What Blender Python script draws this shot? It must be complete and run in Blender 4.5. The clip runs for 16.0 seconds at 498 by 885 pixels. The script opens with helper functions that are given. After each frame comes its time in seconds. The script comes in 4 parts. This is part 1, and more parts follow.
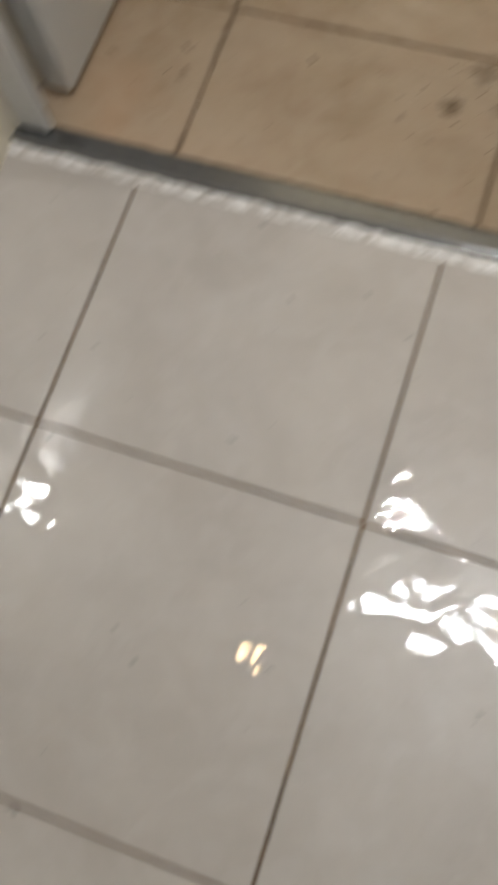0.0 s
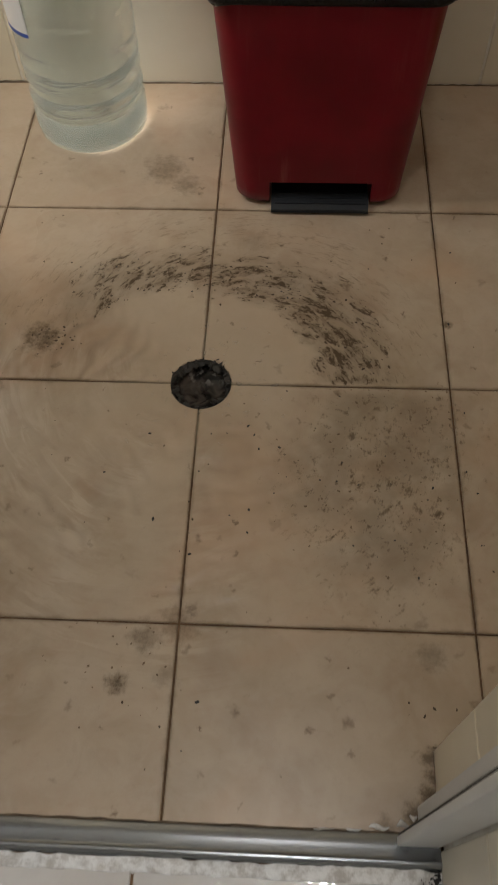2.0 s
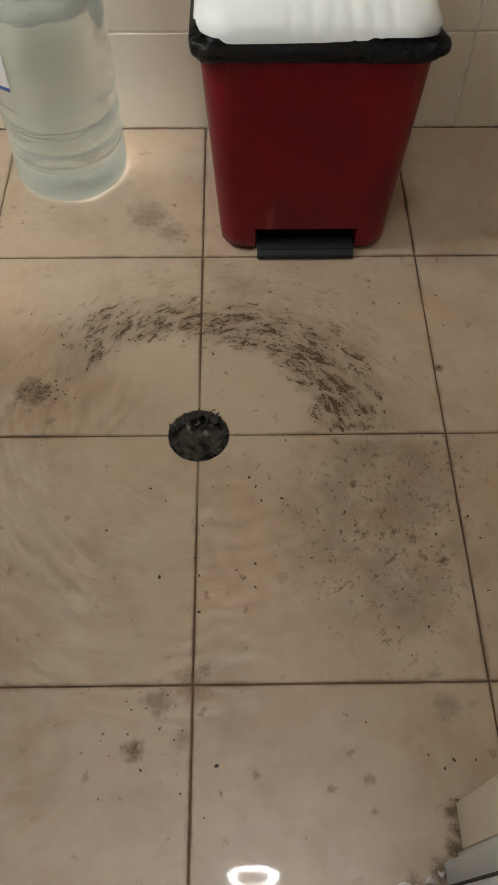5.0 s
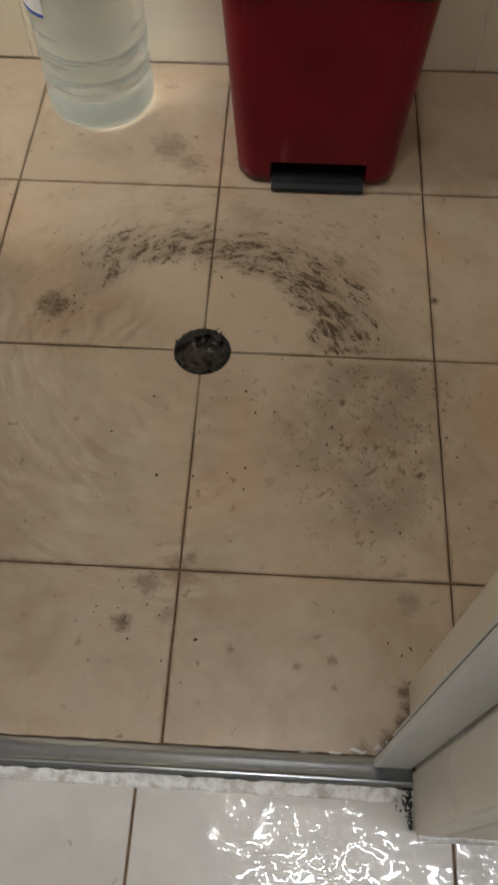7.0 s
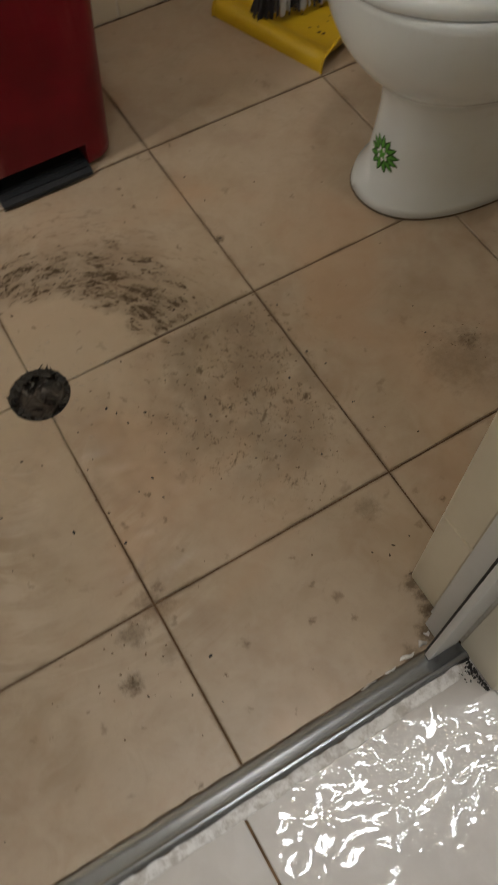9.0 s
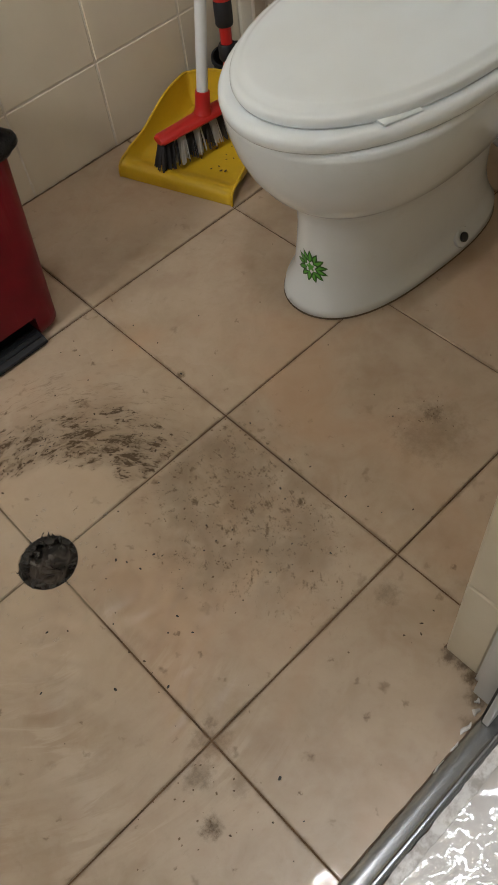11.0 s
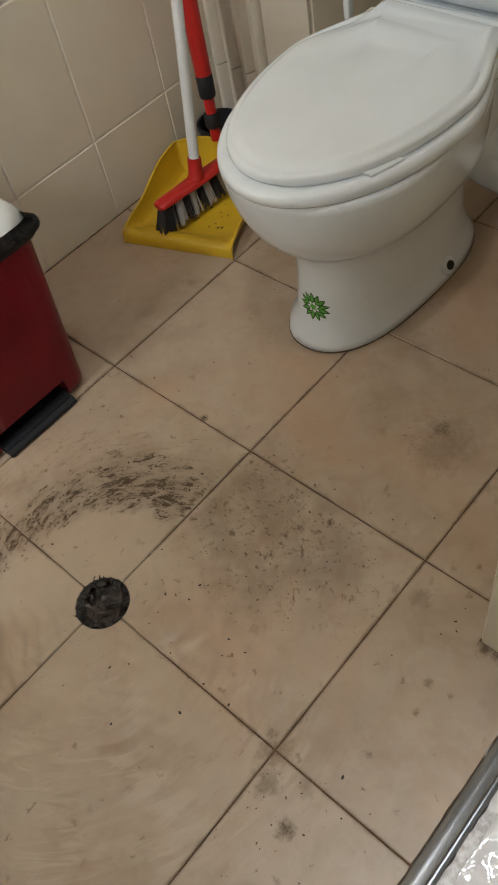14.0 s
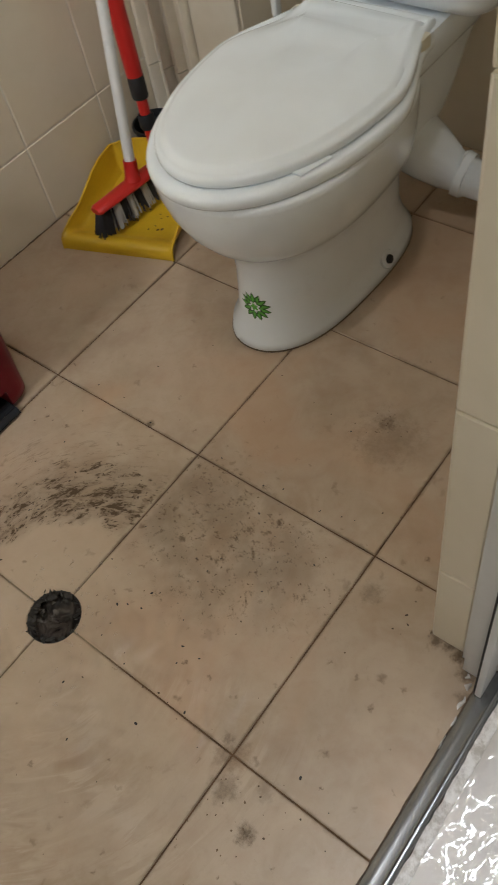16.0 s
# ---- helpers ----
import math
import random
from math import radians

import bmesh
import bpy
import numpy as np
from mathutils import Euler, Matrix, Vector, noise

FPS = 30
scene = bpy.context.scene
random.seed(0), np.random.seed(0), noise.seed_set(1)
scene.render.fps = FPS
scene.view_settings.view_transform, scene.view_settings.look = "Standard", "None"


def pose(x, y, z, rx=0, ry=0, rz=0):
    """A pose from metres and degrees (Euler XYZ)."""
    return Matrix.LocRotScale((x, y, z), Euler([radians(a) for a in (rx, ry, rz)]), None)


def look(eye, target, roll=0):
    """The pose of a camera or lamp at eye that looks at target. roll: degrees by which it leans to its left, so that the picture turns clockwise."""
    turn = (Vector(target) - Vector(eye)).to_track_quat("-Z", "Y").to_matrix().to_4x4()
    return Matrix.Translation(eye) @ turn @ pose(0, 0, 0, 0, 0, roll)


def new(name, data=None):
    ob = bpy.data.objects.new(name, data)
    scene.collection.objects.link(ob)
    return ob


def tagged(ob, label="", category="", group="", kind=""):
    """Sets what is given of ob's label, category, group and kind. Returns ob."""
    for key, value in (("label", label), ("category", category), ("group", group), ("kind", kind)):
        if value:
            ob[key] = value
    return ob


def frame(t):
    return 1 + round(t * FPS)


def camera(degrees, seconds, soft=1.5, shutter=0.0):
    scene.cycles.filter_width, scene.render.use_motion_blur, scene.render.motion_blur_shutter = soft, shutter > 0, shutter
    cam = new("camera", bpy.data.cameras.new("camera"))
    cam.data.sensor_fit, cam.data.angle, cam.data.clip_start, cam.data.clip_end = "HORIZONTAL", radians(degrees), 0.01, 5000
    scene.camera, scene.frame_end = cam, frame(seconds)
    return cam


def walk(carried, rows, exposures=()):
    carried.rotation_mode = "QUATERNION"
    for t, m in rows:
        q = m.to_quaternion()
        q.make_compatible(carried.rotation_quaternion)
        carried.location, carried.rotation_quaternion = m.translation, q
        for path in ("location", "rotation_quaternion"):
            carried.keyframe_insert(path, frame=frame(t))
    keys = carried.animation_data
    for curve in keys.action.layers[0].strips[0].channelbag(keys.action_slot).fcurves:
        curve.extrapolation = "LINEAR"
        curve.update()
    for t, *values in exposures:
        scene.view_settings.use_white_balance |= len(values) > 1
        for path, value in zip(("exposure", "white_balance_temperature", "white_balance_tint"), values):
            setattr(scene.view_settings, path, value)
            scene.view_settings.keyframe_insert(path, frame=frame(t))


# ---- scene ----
cam = camera(34.9, 16.0, 1.6, 0.3)
PATH = [
    (0, (-0.016, -0.99, 0.731), (-0.365, -0.53, -1.184), -19.2),
    (0.2, (0.039, -0.861, 0.773), (-0.161, -0.257, -1.123), -7.0),
    (0.5, (0.083, -0.753, 0.811), (-0.034, 0.071, -1.008), -2.4),
    (1, (0.102, -0.712, 0.864), (0.057, 0.239, -0.895), -0.5),
    (1.5, (0.087, -0.689, 0.877), (0.019, 0.301, -0.859), -2.0),
    (2, (0.109, -0.612, 0.863), (0.028, 0.422, -0.848), -2.3),
    (2.5, (0.105, -0.555, 0.886), (0.07, 0.469, -0.832), -0.7),
    (3, (0.065, -0.534, 0.883), (0.094, 0.499, -0.829), 0.1),
    (3.2, (0.047, -0.529, 0.876), (0.129, 0.508, -0.832), 1.8),
    (5.5, (0.058, -0.598, 0.898), (0.018, 0.499, -0.773), -0.6),
    (6, (0.069, -0.632, 0.922), (-0.105, 0.494, -0.722), -4.0),
    (6.5, (0.099, -0.671, 0.939), (-0.072, 0.437, -0.717), -2.8),
    (7, (0.107, -0.667, 0.92), (0.046, 0.317, -0.82), -0.4),
    (7.5, (0.048, -0.662, 0.887), (0.103, 0.179, -0.927), 2.9),
    (8, (0.01, -0.658, 0.887), (0.133, 0.07, -0.971), 2.3),
    (8.5, (0.003, -0.652, 0.908), (0.287, 0.103, -0.922), 3.7),
    (9, (-0.025, -0.615, 0.895), (0.422, 0.197, -0.877), -1.9),
    (9.5, (0.002, -0.592, 0.909), (0.578, 0.285, -0.794), -3.1),
    (12, (-0.133, -0.583, 0.982), (0.574, 0.317, -0.658), -11.7),
    (12.5, (-0.15, -0.597, 0.998), (0.589, 0.305, -0.627), -12.1),
    (13, (-0.133, -0.602, 0.996), (0.649, 0.287, -0.616), -11.4),
    (13.5, (-0.122, -0.606, 1.007), (0.651, 0.313, -0.592), -12.8),
    (14, (-0.131, -0.608, 1.018), (0.605, 0.36, -0.569), -14.4),
    (14.5, (-0.148, -0.616, 1.021), (0.572, 0.392, -0.549), -14.5),
    (15, (-0.142, -0.623, 1.017), (0.573, 0.397, -0.548), -13.9),
    (15.5, (-0.131, -0.622, 1.018), (0.611, 0.364, -0.556), -13.4),
    (16, (-0.102, -0.623, 1.017), (0.679, 0.273, -0.591), -14.2),
]
EXPOSURES = [(0, 0.0, 6800, 10), (0.3, -0.38, 6900, 10), (0.6, -0.57, 6950, 10), (2.0, -0.40, 6700, 10), (3.2, -0.18, 6550, 10), (5.3, -0.06, 6450, 10), (6.5, -0.02, 6450, 10), (7.5, -0.42, 6800, 10), (8.0, -0.42, 6850, 10), (9.0, -0.32, 6900, 10), (9.7, -0.17, 6750, 10), (11.8, 0.10, 6500, 10), (16.0, 0.07, 6480, 10)]
walk(cam, [(t, look(eye, target, roll)) for t, eye, target, roll in PATH], EXPOSURES)

# ---------------------------------------------------------------- world and lights
world = bpy.data.worlds.new("world")
scene.world = world
world.use_nodes = True
wn = world.node_tree
sky = wn.nodes.new("ShaderNodeTexSky")
sky.sky_type, sky.sun_disc = "NISHITA", False
sky.sun_elevation, sky.sun_rotation = radians(40), radians(200)
wn.links.new(sky.outputs[0], wn.nodes["Background"].inputs[0])
wn.nodes["Background"].inputs[1].default_value = 0.1


def area_lamp(name, eye, target, width, height, watts, colour):
    data = bpy.data.lights.new(name, "AREA")
    data.shape, data.size, data.size_y, data.energy, data.color = "RECTANGLE", width, height, watts, colour
    ob = new(name, data)
    ob.matrix_world = look(eye, target)
    return ob


HALL_W, BACK_W, BATH_W, WIN_W, WARM_W = 18.5, 7.0, 11.5, 31, 0.4
area_lamp("hall_light", (0.52, -0.70, 2.455), (0.52, -0.70, 0), 0.96, 0.055, HALL_W, (0.87, 0.93, 1.0))
area_lamp("hall_back_light", (-1.40, -0.72, 2.455), (-1.40, -0.72, 0), 0.14, 0.12, BACK_W, (0.92, 0.97, 1.0))
area_lamp("bath_light", (0.09, -0.365, 2.452), (0.09, -0.365, 0), 0.19, 0.078, BATH_W, (0.95, 0.97, 1.0)).data.shape = "ELLIPSE"
area_lamp("warm_light", (-0.30, -1.04, 2.452), (-0.30, -1.04, 0), 0.05, 0.05, WARM_W, (1.0, 0.72, 0.40))
area_lamp("window_light", (-1.27, 0.20, 1.65), (-0.2, 0.34, 0.5), 0.50, 0.60, WIN_W, (0.92, 0.97, 1.0))

# ---------------------------------------------------------------- node helpers


class Nodes:
    """A small wrapper for building a material's nodes."""

    def __init__(self, name):
        self.mat = bpy.data.materials.new(name)
        self.mat.use_nodes = True
        self.tree = self.mat.node_tree
        self.bsdf = self.tree.nodes["Principled BSDF"]
        self.out = self.tree.nodes["Material Output"]

    def node(self, kind, **inputs):
        n = self.tree.nodes.new("ShaderNode" + kind)
        for key, value in inputs.items():
            self.put(n.inputs[key.replace("_", " ")], value)
        return n

    def put(self, socket, value):
        if isinstance(value, bpy.types.NodeSocket):
            self.tree.links.new(value, socket)
        else:
            socket.default_value = value

    def set(self, **inputs):
        for key, value in inputs.items():
            self.put(self.bsdf.inputs[key.replace("_", " ")], value)
        return self

    def position(self):
        return self.node("NewGeometry").outputs["Position"]

    def math(self, op, a, b=0.0, c=0.0, clamp=False):
        n = self.tree.nodes.new("ShaderNodeMath")
        n.operation, n.use_clamp = op, clamp
        for s, v in zip(n.inputs, (a, b, c)):
            self.put(s, v)
        return n.outputs[0]

    def vmath(self, op, a, b=(0, 0, 0)):
        n = self.tree.nodes.new("ShaderNodeVectorMath")
        n.operation = op
        self.put(n.inputs[0], a)
        self.put(n.inputs[1], b)
        return n.outputs["Value" if op in ("LENGTH", "DISTANCE", "DOT_PRODUCT") else "Vector"]

    def noise(self, vector, scale, detail=3.0, rough=0.55, distortion=0.0):
        return self.node("TexNoise", Vector=vector, Scale=scale, Detail=detail, Roughness=rough, Distortion=distortion).outputs[0]

    def ramp(self, value, low, high, a=0.0, b=1.0, smooth=True):
        n = self.tree.nodes.new("ShaderNodeMapRange")
        n.interpolation_type = "SMOOTHSTEP" if smooth else "LINEAR"
        for s, v in zip(n.inputs[:5], (value, low, high, a, b)):
            self.put(s, v)
        return n.outputs[0]

    def mix(self, factor, a, b):
        n = self.tree.nodes.new("ShaderNodeMix")
        n.data_type = "RGBA"
        self.put(n.inputs[0], factor)
        for s, v in ((n.inputs[6], a), (n.inputs[7], b)):
            self.put(s, (*v, 1) if isinstance(v, tuple) and len(v) == 3 else v)
        return n.outputs[2]

    def bump(self, height, strength, distance, normal=None):
        n = self.node("Bump", Height=height, Strength=strength, Distance=distance)
        if normal is not None:
            self.put(n.inputs["Normal"], normal)
        return n.outputs[0]


def simple(name, colour, rough=0.4, metal=0.0, vary=0.12, scale=30.0, bump=0.05, coat=0.0, dark=None):
    """Plain stuff with grain, soft stains and a fine relief."""
    m = Nodes(name)
    p = m.position()
    big, fine = m.noise(p, scale * 0.25), m.noise(p, scale * 6, 4)
    dark = dark or tuple(c * 0.6 for c in colour)
    f = m.math("ADD", m.math("MULTIPLY", m.ramp(big, 0.35, 0.75), vary), m.math("MULTIPLY", fine, vary * 0.6))
    m.set(Base_Color=m.mix(f, colour, dark), Metallic=metal, Coat_Weight=coat, Coat_Roughness=0.08)
    m.set(Roughness=m.math("ADD", m.math("MULTIPLY", big, 0.25), rough - 0.12, clamp=True))
    m.set(Normal=m.bump(fine, bump, 0.002))
    return m.mat


# ---------------------------------------------------------------- materials
def spots(m, p, scale, share, size, seed):
    """Separate stains, one in some of the cells, ragged and soft: 0 to 1. size: in cells."""
    shift = m.vmath("SUBTRACT", m.node("TexNoise", Vector=p, Scale=scale * 3.0, Detail=3.0).outputs[1], (0.5, 0.5, 0.5))
    bent = m.vmath("ADD", m.vmath("ADD", p, (seed, seed * 0.7, 0.0)), m.vmath("MULTIPLY", shift, (0.9 / scale, 0.9 / scale, 0.0)))
    cell = m.node("TexVoronoi", Vector=m.vmath("MULTIPLY", bent, (1.0, 1.0, 0.0)), Scale=scale)
    pick = m.node("SeparateColor", Color=cell.outputs["Color"])
    reach = m.math("MULTIPLY", m.ramp(pick.outputs[0], 1.0 - share, 1.0, 0.25, 1.0, False), m.math("GREATER_THAN", pick.outputs[0], 1.0 - share))
    reach = m.math("MULTIPLY", reach, size)
    return m.math("MULTIPLY", m.ramp(m.math("DIVIDE", cell.outputs["Distance"], m.math("ADD", reach, 0.0001)), 0.05, 1.20, 1, 0), m.ramp(pick.outputs[1], 0.0, 1.0, 0.35, 1.0))


def radial_smear(m, p):
    """The dirt swept in an arc round the floor drain, the dirty quarter beside it, loose stains and some painted shade:
    0 to 1.
    """
    sep = m.node("SeparateXYZ", Vector=p)
    x, y = sep.outputs[0], sep.outputs[1]
    r = m.vmath("LENGTH", m.node("CombineXYZ", X=x, Y=y).outputs[0])
    ang = m.math("ARCTAN2", y, x)
    wob = m.math("MULTIPLY", m.math("SUBTRACT", m.noise(p, 13.0, 3), 0.5), 0.085)
    rr = m.math("ADD", r, wob)
    # brush strokes: longer along the arc than across it, and a little slanted
    slant = m.math("MULTIPLY_ADD", ang, 0.055, r)
    run = m.math("MULTIPLY", ang, 0.2)
    broad = m.noise(m.node("CombineXYZ", X=m.math("MULTIPLY", slant, 62.0), Y=m.math("MULTIPLY", run, 30.0), Z=0.0).outputs[0], 1.0, 4, 0.62, 0.7)
    thin = m.noise(m.node("CombineXYZ", X=m.math("MULTIPLY", slant, 210.0), Y=m.math("MULTIPLY", run, 75.0), Z=4.0).outputs[0], 1.0, 4, 0.65, 0.9)
    grain = m.noise(p, 150.0, 4, 0.7, 0.5)
    stroke = m.math("ADD", m.math("MULTIPLY", broad, 0.46), m.math("ADD", m.math("MULTIPLY", thin, 0.34), m.math("MULTIPLY", grain, 0.20)))
    stroke = m.math("MULTIPLY_ADD", m.math("SUBTRACT", stroke, 0.5), 2.4, 0.5)
    inner = m.math("ADD", 0.150, m.ramp(ang, 1.2, 2.4, 0.0, 0.042))
    depth = m.math("SUBTRACT", rr, inner)
    width = m.ramp(ang, 0.5, 1.7, 0.150, 0.100)
    span = m.math("MULTIPLY", m.ramp(ang, 0.0, 0.06), m.ramp(m.math("MULTIPLY_ADD", wob, 6.0, ang), 2.25, 2.75, 1, 0))
    ring = m.math("MULTIPLY", span, m.math("MULTIPLY", m.ramp(depth, -0.012, 0.022), m.ramp(m.math("DIVIDE", depth, width), 0.35, 1.0, 1, 0)))
    level = m.math("MULTIPLY_ADD", ring, -0.17, 0.580)
    arc = m.math("MULTIPLY", m.math("MULTIPLY", m.ramp(m.math("SUBTRACT", stroke, level), -0.01, 0.26), m.ramp(ring, 0.02, 0.22)), 0.92)
    veil = m.math("MULTIPLY", ring, m.math("MULTIPLY_ADD", m.ramp(broad, 0.38, 0.62), 0.40, 0.20))
    # faint strokes of the brush further out
    outer = m.math("MULTIPLY", m.math("MULTIPLY", m.ramp(m.math("ABSOLUTE", m.math("SUBTRACT", rr, 0.275)), 0.01, 0.085, 1, 0), m.math("MULTIPLY", m.ramp(ang, 0.05, 0.25), m.ramp(ang, 2.5, 3.0, 1, 0))), m.math("MULTIPLY", m.ramp(thin, 0.50, 0.66), m.math("MULTIPLY", m.ramp(broad, 0.40, 0.60), 0.42)))
    # dirty quarter
    quarter = m.math("MULTIPLY", m.math("MULTIPLY", m.ramp(rr, 0.12, 0.20), m.ramp(rr, 0.33, 0.46, 1, 0)), m.math("MULTIPLY", m.ramp(ang, -1.20, -0.75), m.ramp(ang, -0.08, 0.0, 1, 0)))
    quarter = m.math("MULTIPLY", quarter, m.ramp(x, 0.320, 0.345, 1.0, 0.25))
    clump = m.math("ADD", m.math("MULTIPLY", m.noise(p, 58.0, 5, 0.70, 0.4), 0.5), m.math("MULTIPLY", m.math("ADD", thin, grain), 0.25))
    clump = m.math("MULTIPLY_ADD", m.math("SUBTRACT", clump, 0.5), 2.0, 0.5)
    grime = m.math("MULTIPLY", m.ramp(m.math("SUBTRACT", clump, m.math("MULTIPLY_ADD", quarter, -0.12, 0.600)), -0.03, 0.30), m.math("MULTIPLY", m.ramp(quarter, 0.02, 0.25), 0.80))
    haze = m.math("MULTIPLY", quarter, m.math("MULTIPLY_ADD", m.ramp(m.noise(p, 15.0, 4, 0.6), 0.38, 0.62), 0.24, 0.05))
    total = arc
    for v in (veil, outer, grime, haze):
        total = m.math("MAXIMUM", total, v)
    # loose stains, painted shade at x -0.48 and -0.42: place, size and how dark
    rag = m.math("SUBTRACT", m.noise(p, 70.0, 5, 0.75), 0.5)
    fill = m.ramp(m.noise(p, 120.0, 4, 0.7), 0.36, 0.60, 0.60, 1.0)
    for cx, cy, size, much in ((0.535, -0.224, 0.026, 0.62), (0.515, -0.235, 0.075, 0.26), (-0.088, 0.42, 0.045, 0.45), (-0.052, 0.385, 0.030, 0.45), (-0.061, -0.398, 0.016, 0.85), (-0.036, -0.347, 0.026, 0.50), (-0.228, 0.072, 0.036, 0.80), (0.279, -0.357, 0.022, 0.40), (-0.48, 0.36, 0.120, 0.62), (-0.365, 0.18, 0.05, 0.35), (0.060, 0.262, 0.035, 0.22), (0.335, 0.11, 0.010, 0.8), (0.198, 0.178, 0.014, 0.6), (0.0, -0.330, 0.030, 0.45), (-0.008, -0.39, 0.020, 0.30), (0.270, -0.462, 0.014, 0.75), (0.271, -0.480, 0.014, 0.80), (0.270, -0.498, 0.018, 0.85), (0.252, -0.514, 0.018, 0.75), (0.222, -0.528, 0.016, 0.55), (-0.42, 0.26, 0.075, 0.45)):
        d = m.math("MULTIPLY_ADD", rag, size * 2.0, m.vmath("DISTANCE", p, (cx, cy, 0.0)))
        total = m.math("MAXIMUM", total, m.math("MULTIPLY", m.math("MULTIPLY", m.ramp(d, size * 0.15, size, 1, 0), fill), much))
    # dirt that creeps out of the joints
    edge = m.math("MINIMUM", m.math("PINGPONG", x, 0.165), m.math("PINGPONG", y, 0.165))
    creep = m.math("MULTIPLY", m.ramp(m.math("MULTIPLY_ADD", rag, 0.010, edge), 0.0008, 0.0062, 1, 0), m.math("MULTIPLY", m.ramp(m.noise(p, 12.0, 3), 0.36, 0.62), m.ramp(r, 0.07, 0.14, 0.0, 0.40)))
    total = m.math("MAXIMUM", total, creep)
    few = m.ramp(x, 0.30, 0.52, 1.0, 0.55)
    speck = m.math("MULTIPLY", m.math("MAXIMUM", m.math("MULTIPLY", spots(m, p, 24.0, 0.80, 0.22, 3.1), 0.70), m.math("MULTIPLY", spots(m, p, 46.0, 0.42, 0.24, 8.7), 0.88)), few)
    tint = m.math("MULTIPLY", m.ramp(m.noise(p, 5.0, 4, 0.6), 0.48, 0.72), 0.20)
    return total, m.math("MAXIMUM", speck, tint), x, y, r, ang


def make_bath_tile():
    m = Nodes("beige_floor_tile")
    p = m.position()
    dirt, specks, x, y, r, ang = radial_smear(m, p)
    rnd = m.node("ObjectInfo").outputs["Random"]
    cloud = m.ramp(m.noise(p, 6.5, 4, 0.6, 0.6), 0.3, 0.72)
    veil = m.ramp(m.noise(p, 17.0, 5, 0.65, 1.0), 0.35, 0.7)
    base = m.mix(cloud, (0.508, 0.393, 0.284), (0.415, 0.309, 0.210))
    base = m.mix(m.math("MULTIPLY", veil, 0.42), base, (0.56, 0.456, 0.352))
    base = m.mix(m.math("MULTIPLY", m.ramp(m.noise(p, 10.0, 5, 0.7), 0.45, 0.7), 0.34), base, (0.45, 0.292, 0.190))
    base = m.mix(m.math("MULTIPLY", m.ramp(m.noise(p, 85.0, 4, 0.7), 0.5, 0.75), 0.16), base, (0.30, 0.215, 0.135))
    base = m.mix(m.math("MULTIPLY", rnd, 0.16), base, (0.36, 0.265, 0.165))
    # the rinsed disc round the drain is paler
    rinse = m.ramp(m.math("ADD", r, m.math("MULTIPLY", m.noise(p, 11.0), 0.10)), 0.17, 0.25, 0.45, 0.0)
    base = m.mix(rinse, base, (0.64, 0.51, 0.375))
    # bright and dark ripple light on the water, painted into the tile colour in rings
    ripple_light = m.noise(m.node("CombineXYZ", X=m.math("MULTIPLY", m.math("MULTIPLY_ADD", ang, 0.03, r), 46.0), Y=m.math("MULTIPLY", ang, 2.4), Z=9.0).outputs[0], 1.0, 4, 0.6, 1.4)
    basin = m.math("MULTIPLY", m.math("MULTIPLY", m.ramp(r, 0.06, 0.12), m.ramp(r, 0.30, 0.46, 1, 0)), m.math("MAXIMUM", m.ramp(ang, -1.5, -1.2, 1, 0), m.ramp(ang, 2.6, 2.9)))
    base = m.mix(m.math("MULTIPLY", m.math("MULTIPLY", basin, m.ramp(ripple_light, 0.46, 0.62)), m.ramp(m.noise(p, 9.0, 2), 0.38, 0.62, 0.06, 0.46)), base, (0.66, 0.55, 0.43))
    base = m.mix(m.math("MULTIPLY", m.math("MULTIPLY", basin, m.ramp(ripple_light, 0.48, 0.36)), m.ramp(m.noise(p, 11.0, 2), 0.40, 0.62, 0.02, 0.20)), base, (0.30, 0.205, 0.125))
    base = m.mix(m.math("MULTIPLY", m.ramp(m.noise(p, 3.4, 3, 0.55, 0.5), 0.48, 0.68), 0.52), base, (0.52, 0.337, 0.212))
    base = m.mix(specks, base, (0.15, 0.092, 0.050))
    # dirt also carries the shade painted at the far left
    base = m.mix(m.math("MULTIPLY", dirt, 1.0, clamp=True), base, (0.072, 0.044, 0.021))
    fine = m.noise(p, 420.0, 3)
    # a thin film of water that runs to the drain in rings
    wob = m.noise(p, 7.0, 2)
    rings = m.math("MULTIPLY", m.math("SINE", m.math("MULTIPLY_ADD", wob, 30.0, m.math("MULTIPLY", r, 200.0))), m.ramp(m.noise(p, 6.0, 2), 0.35, 0.65))
    left = m.math("MULTIPLY", m.math("MULTIPLY", m.ramp(r, 0.04, 0.10), m.ramp(r, 0.26, 0.40, 1, 0)), m.ramp(m.math("ADD", x, m.math("MULTIPLY", y, 1.2)), -0.10, 0.10, 1.0, 0.12))
    still = m.ramp(m.math("ADD", r, m.math("MULTIPLY", wob, 0.12)), 0.30, 0.46, 1.0, 0.04)
    ripple = m.math("MULTIPLY", still, m.math("ADD", m.math("MULTIPLY", rings, m.math("MULTIPLY", left, 0.42)), m.math("MULTIPLY", m.noise(p, 22.0, 2), 0.30)))
    far = m.math("ADD", r, m.math("MULTIPLY", wob, 0.25))
    wet = m.math("MULTIPLY", m.ramp(far, 0.40, 0.62, 1, 0.30), m.math("MULTIPLY_ADD", dirt, -0.75, 1.0, clamp=True))
    m.set(Base_Color=base, Roughness=m.math("MULTIPLY_ADD", fine, 0.12, 0.30), Normal=m.bump(fine, 0.10, 0.0006, m.bump(ripple, 1.0, 0.0042)))
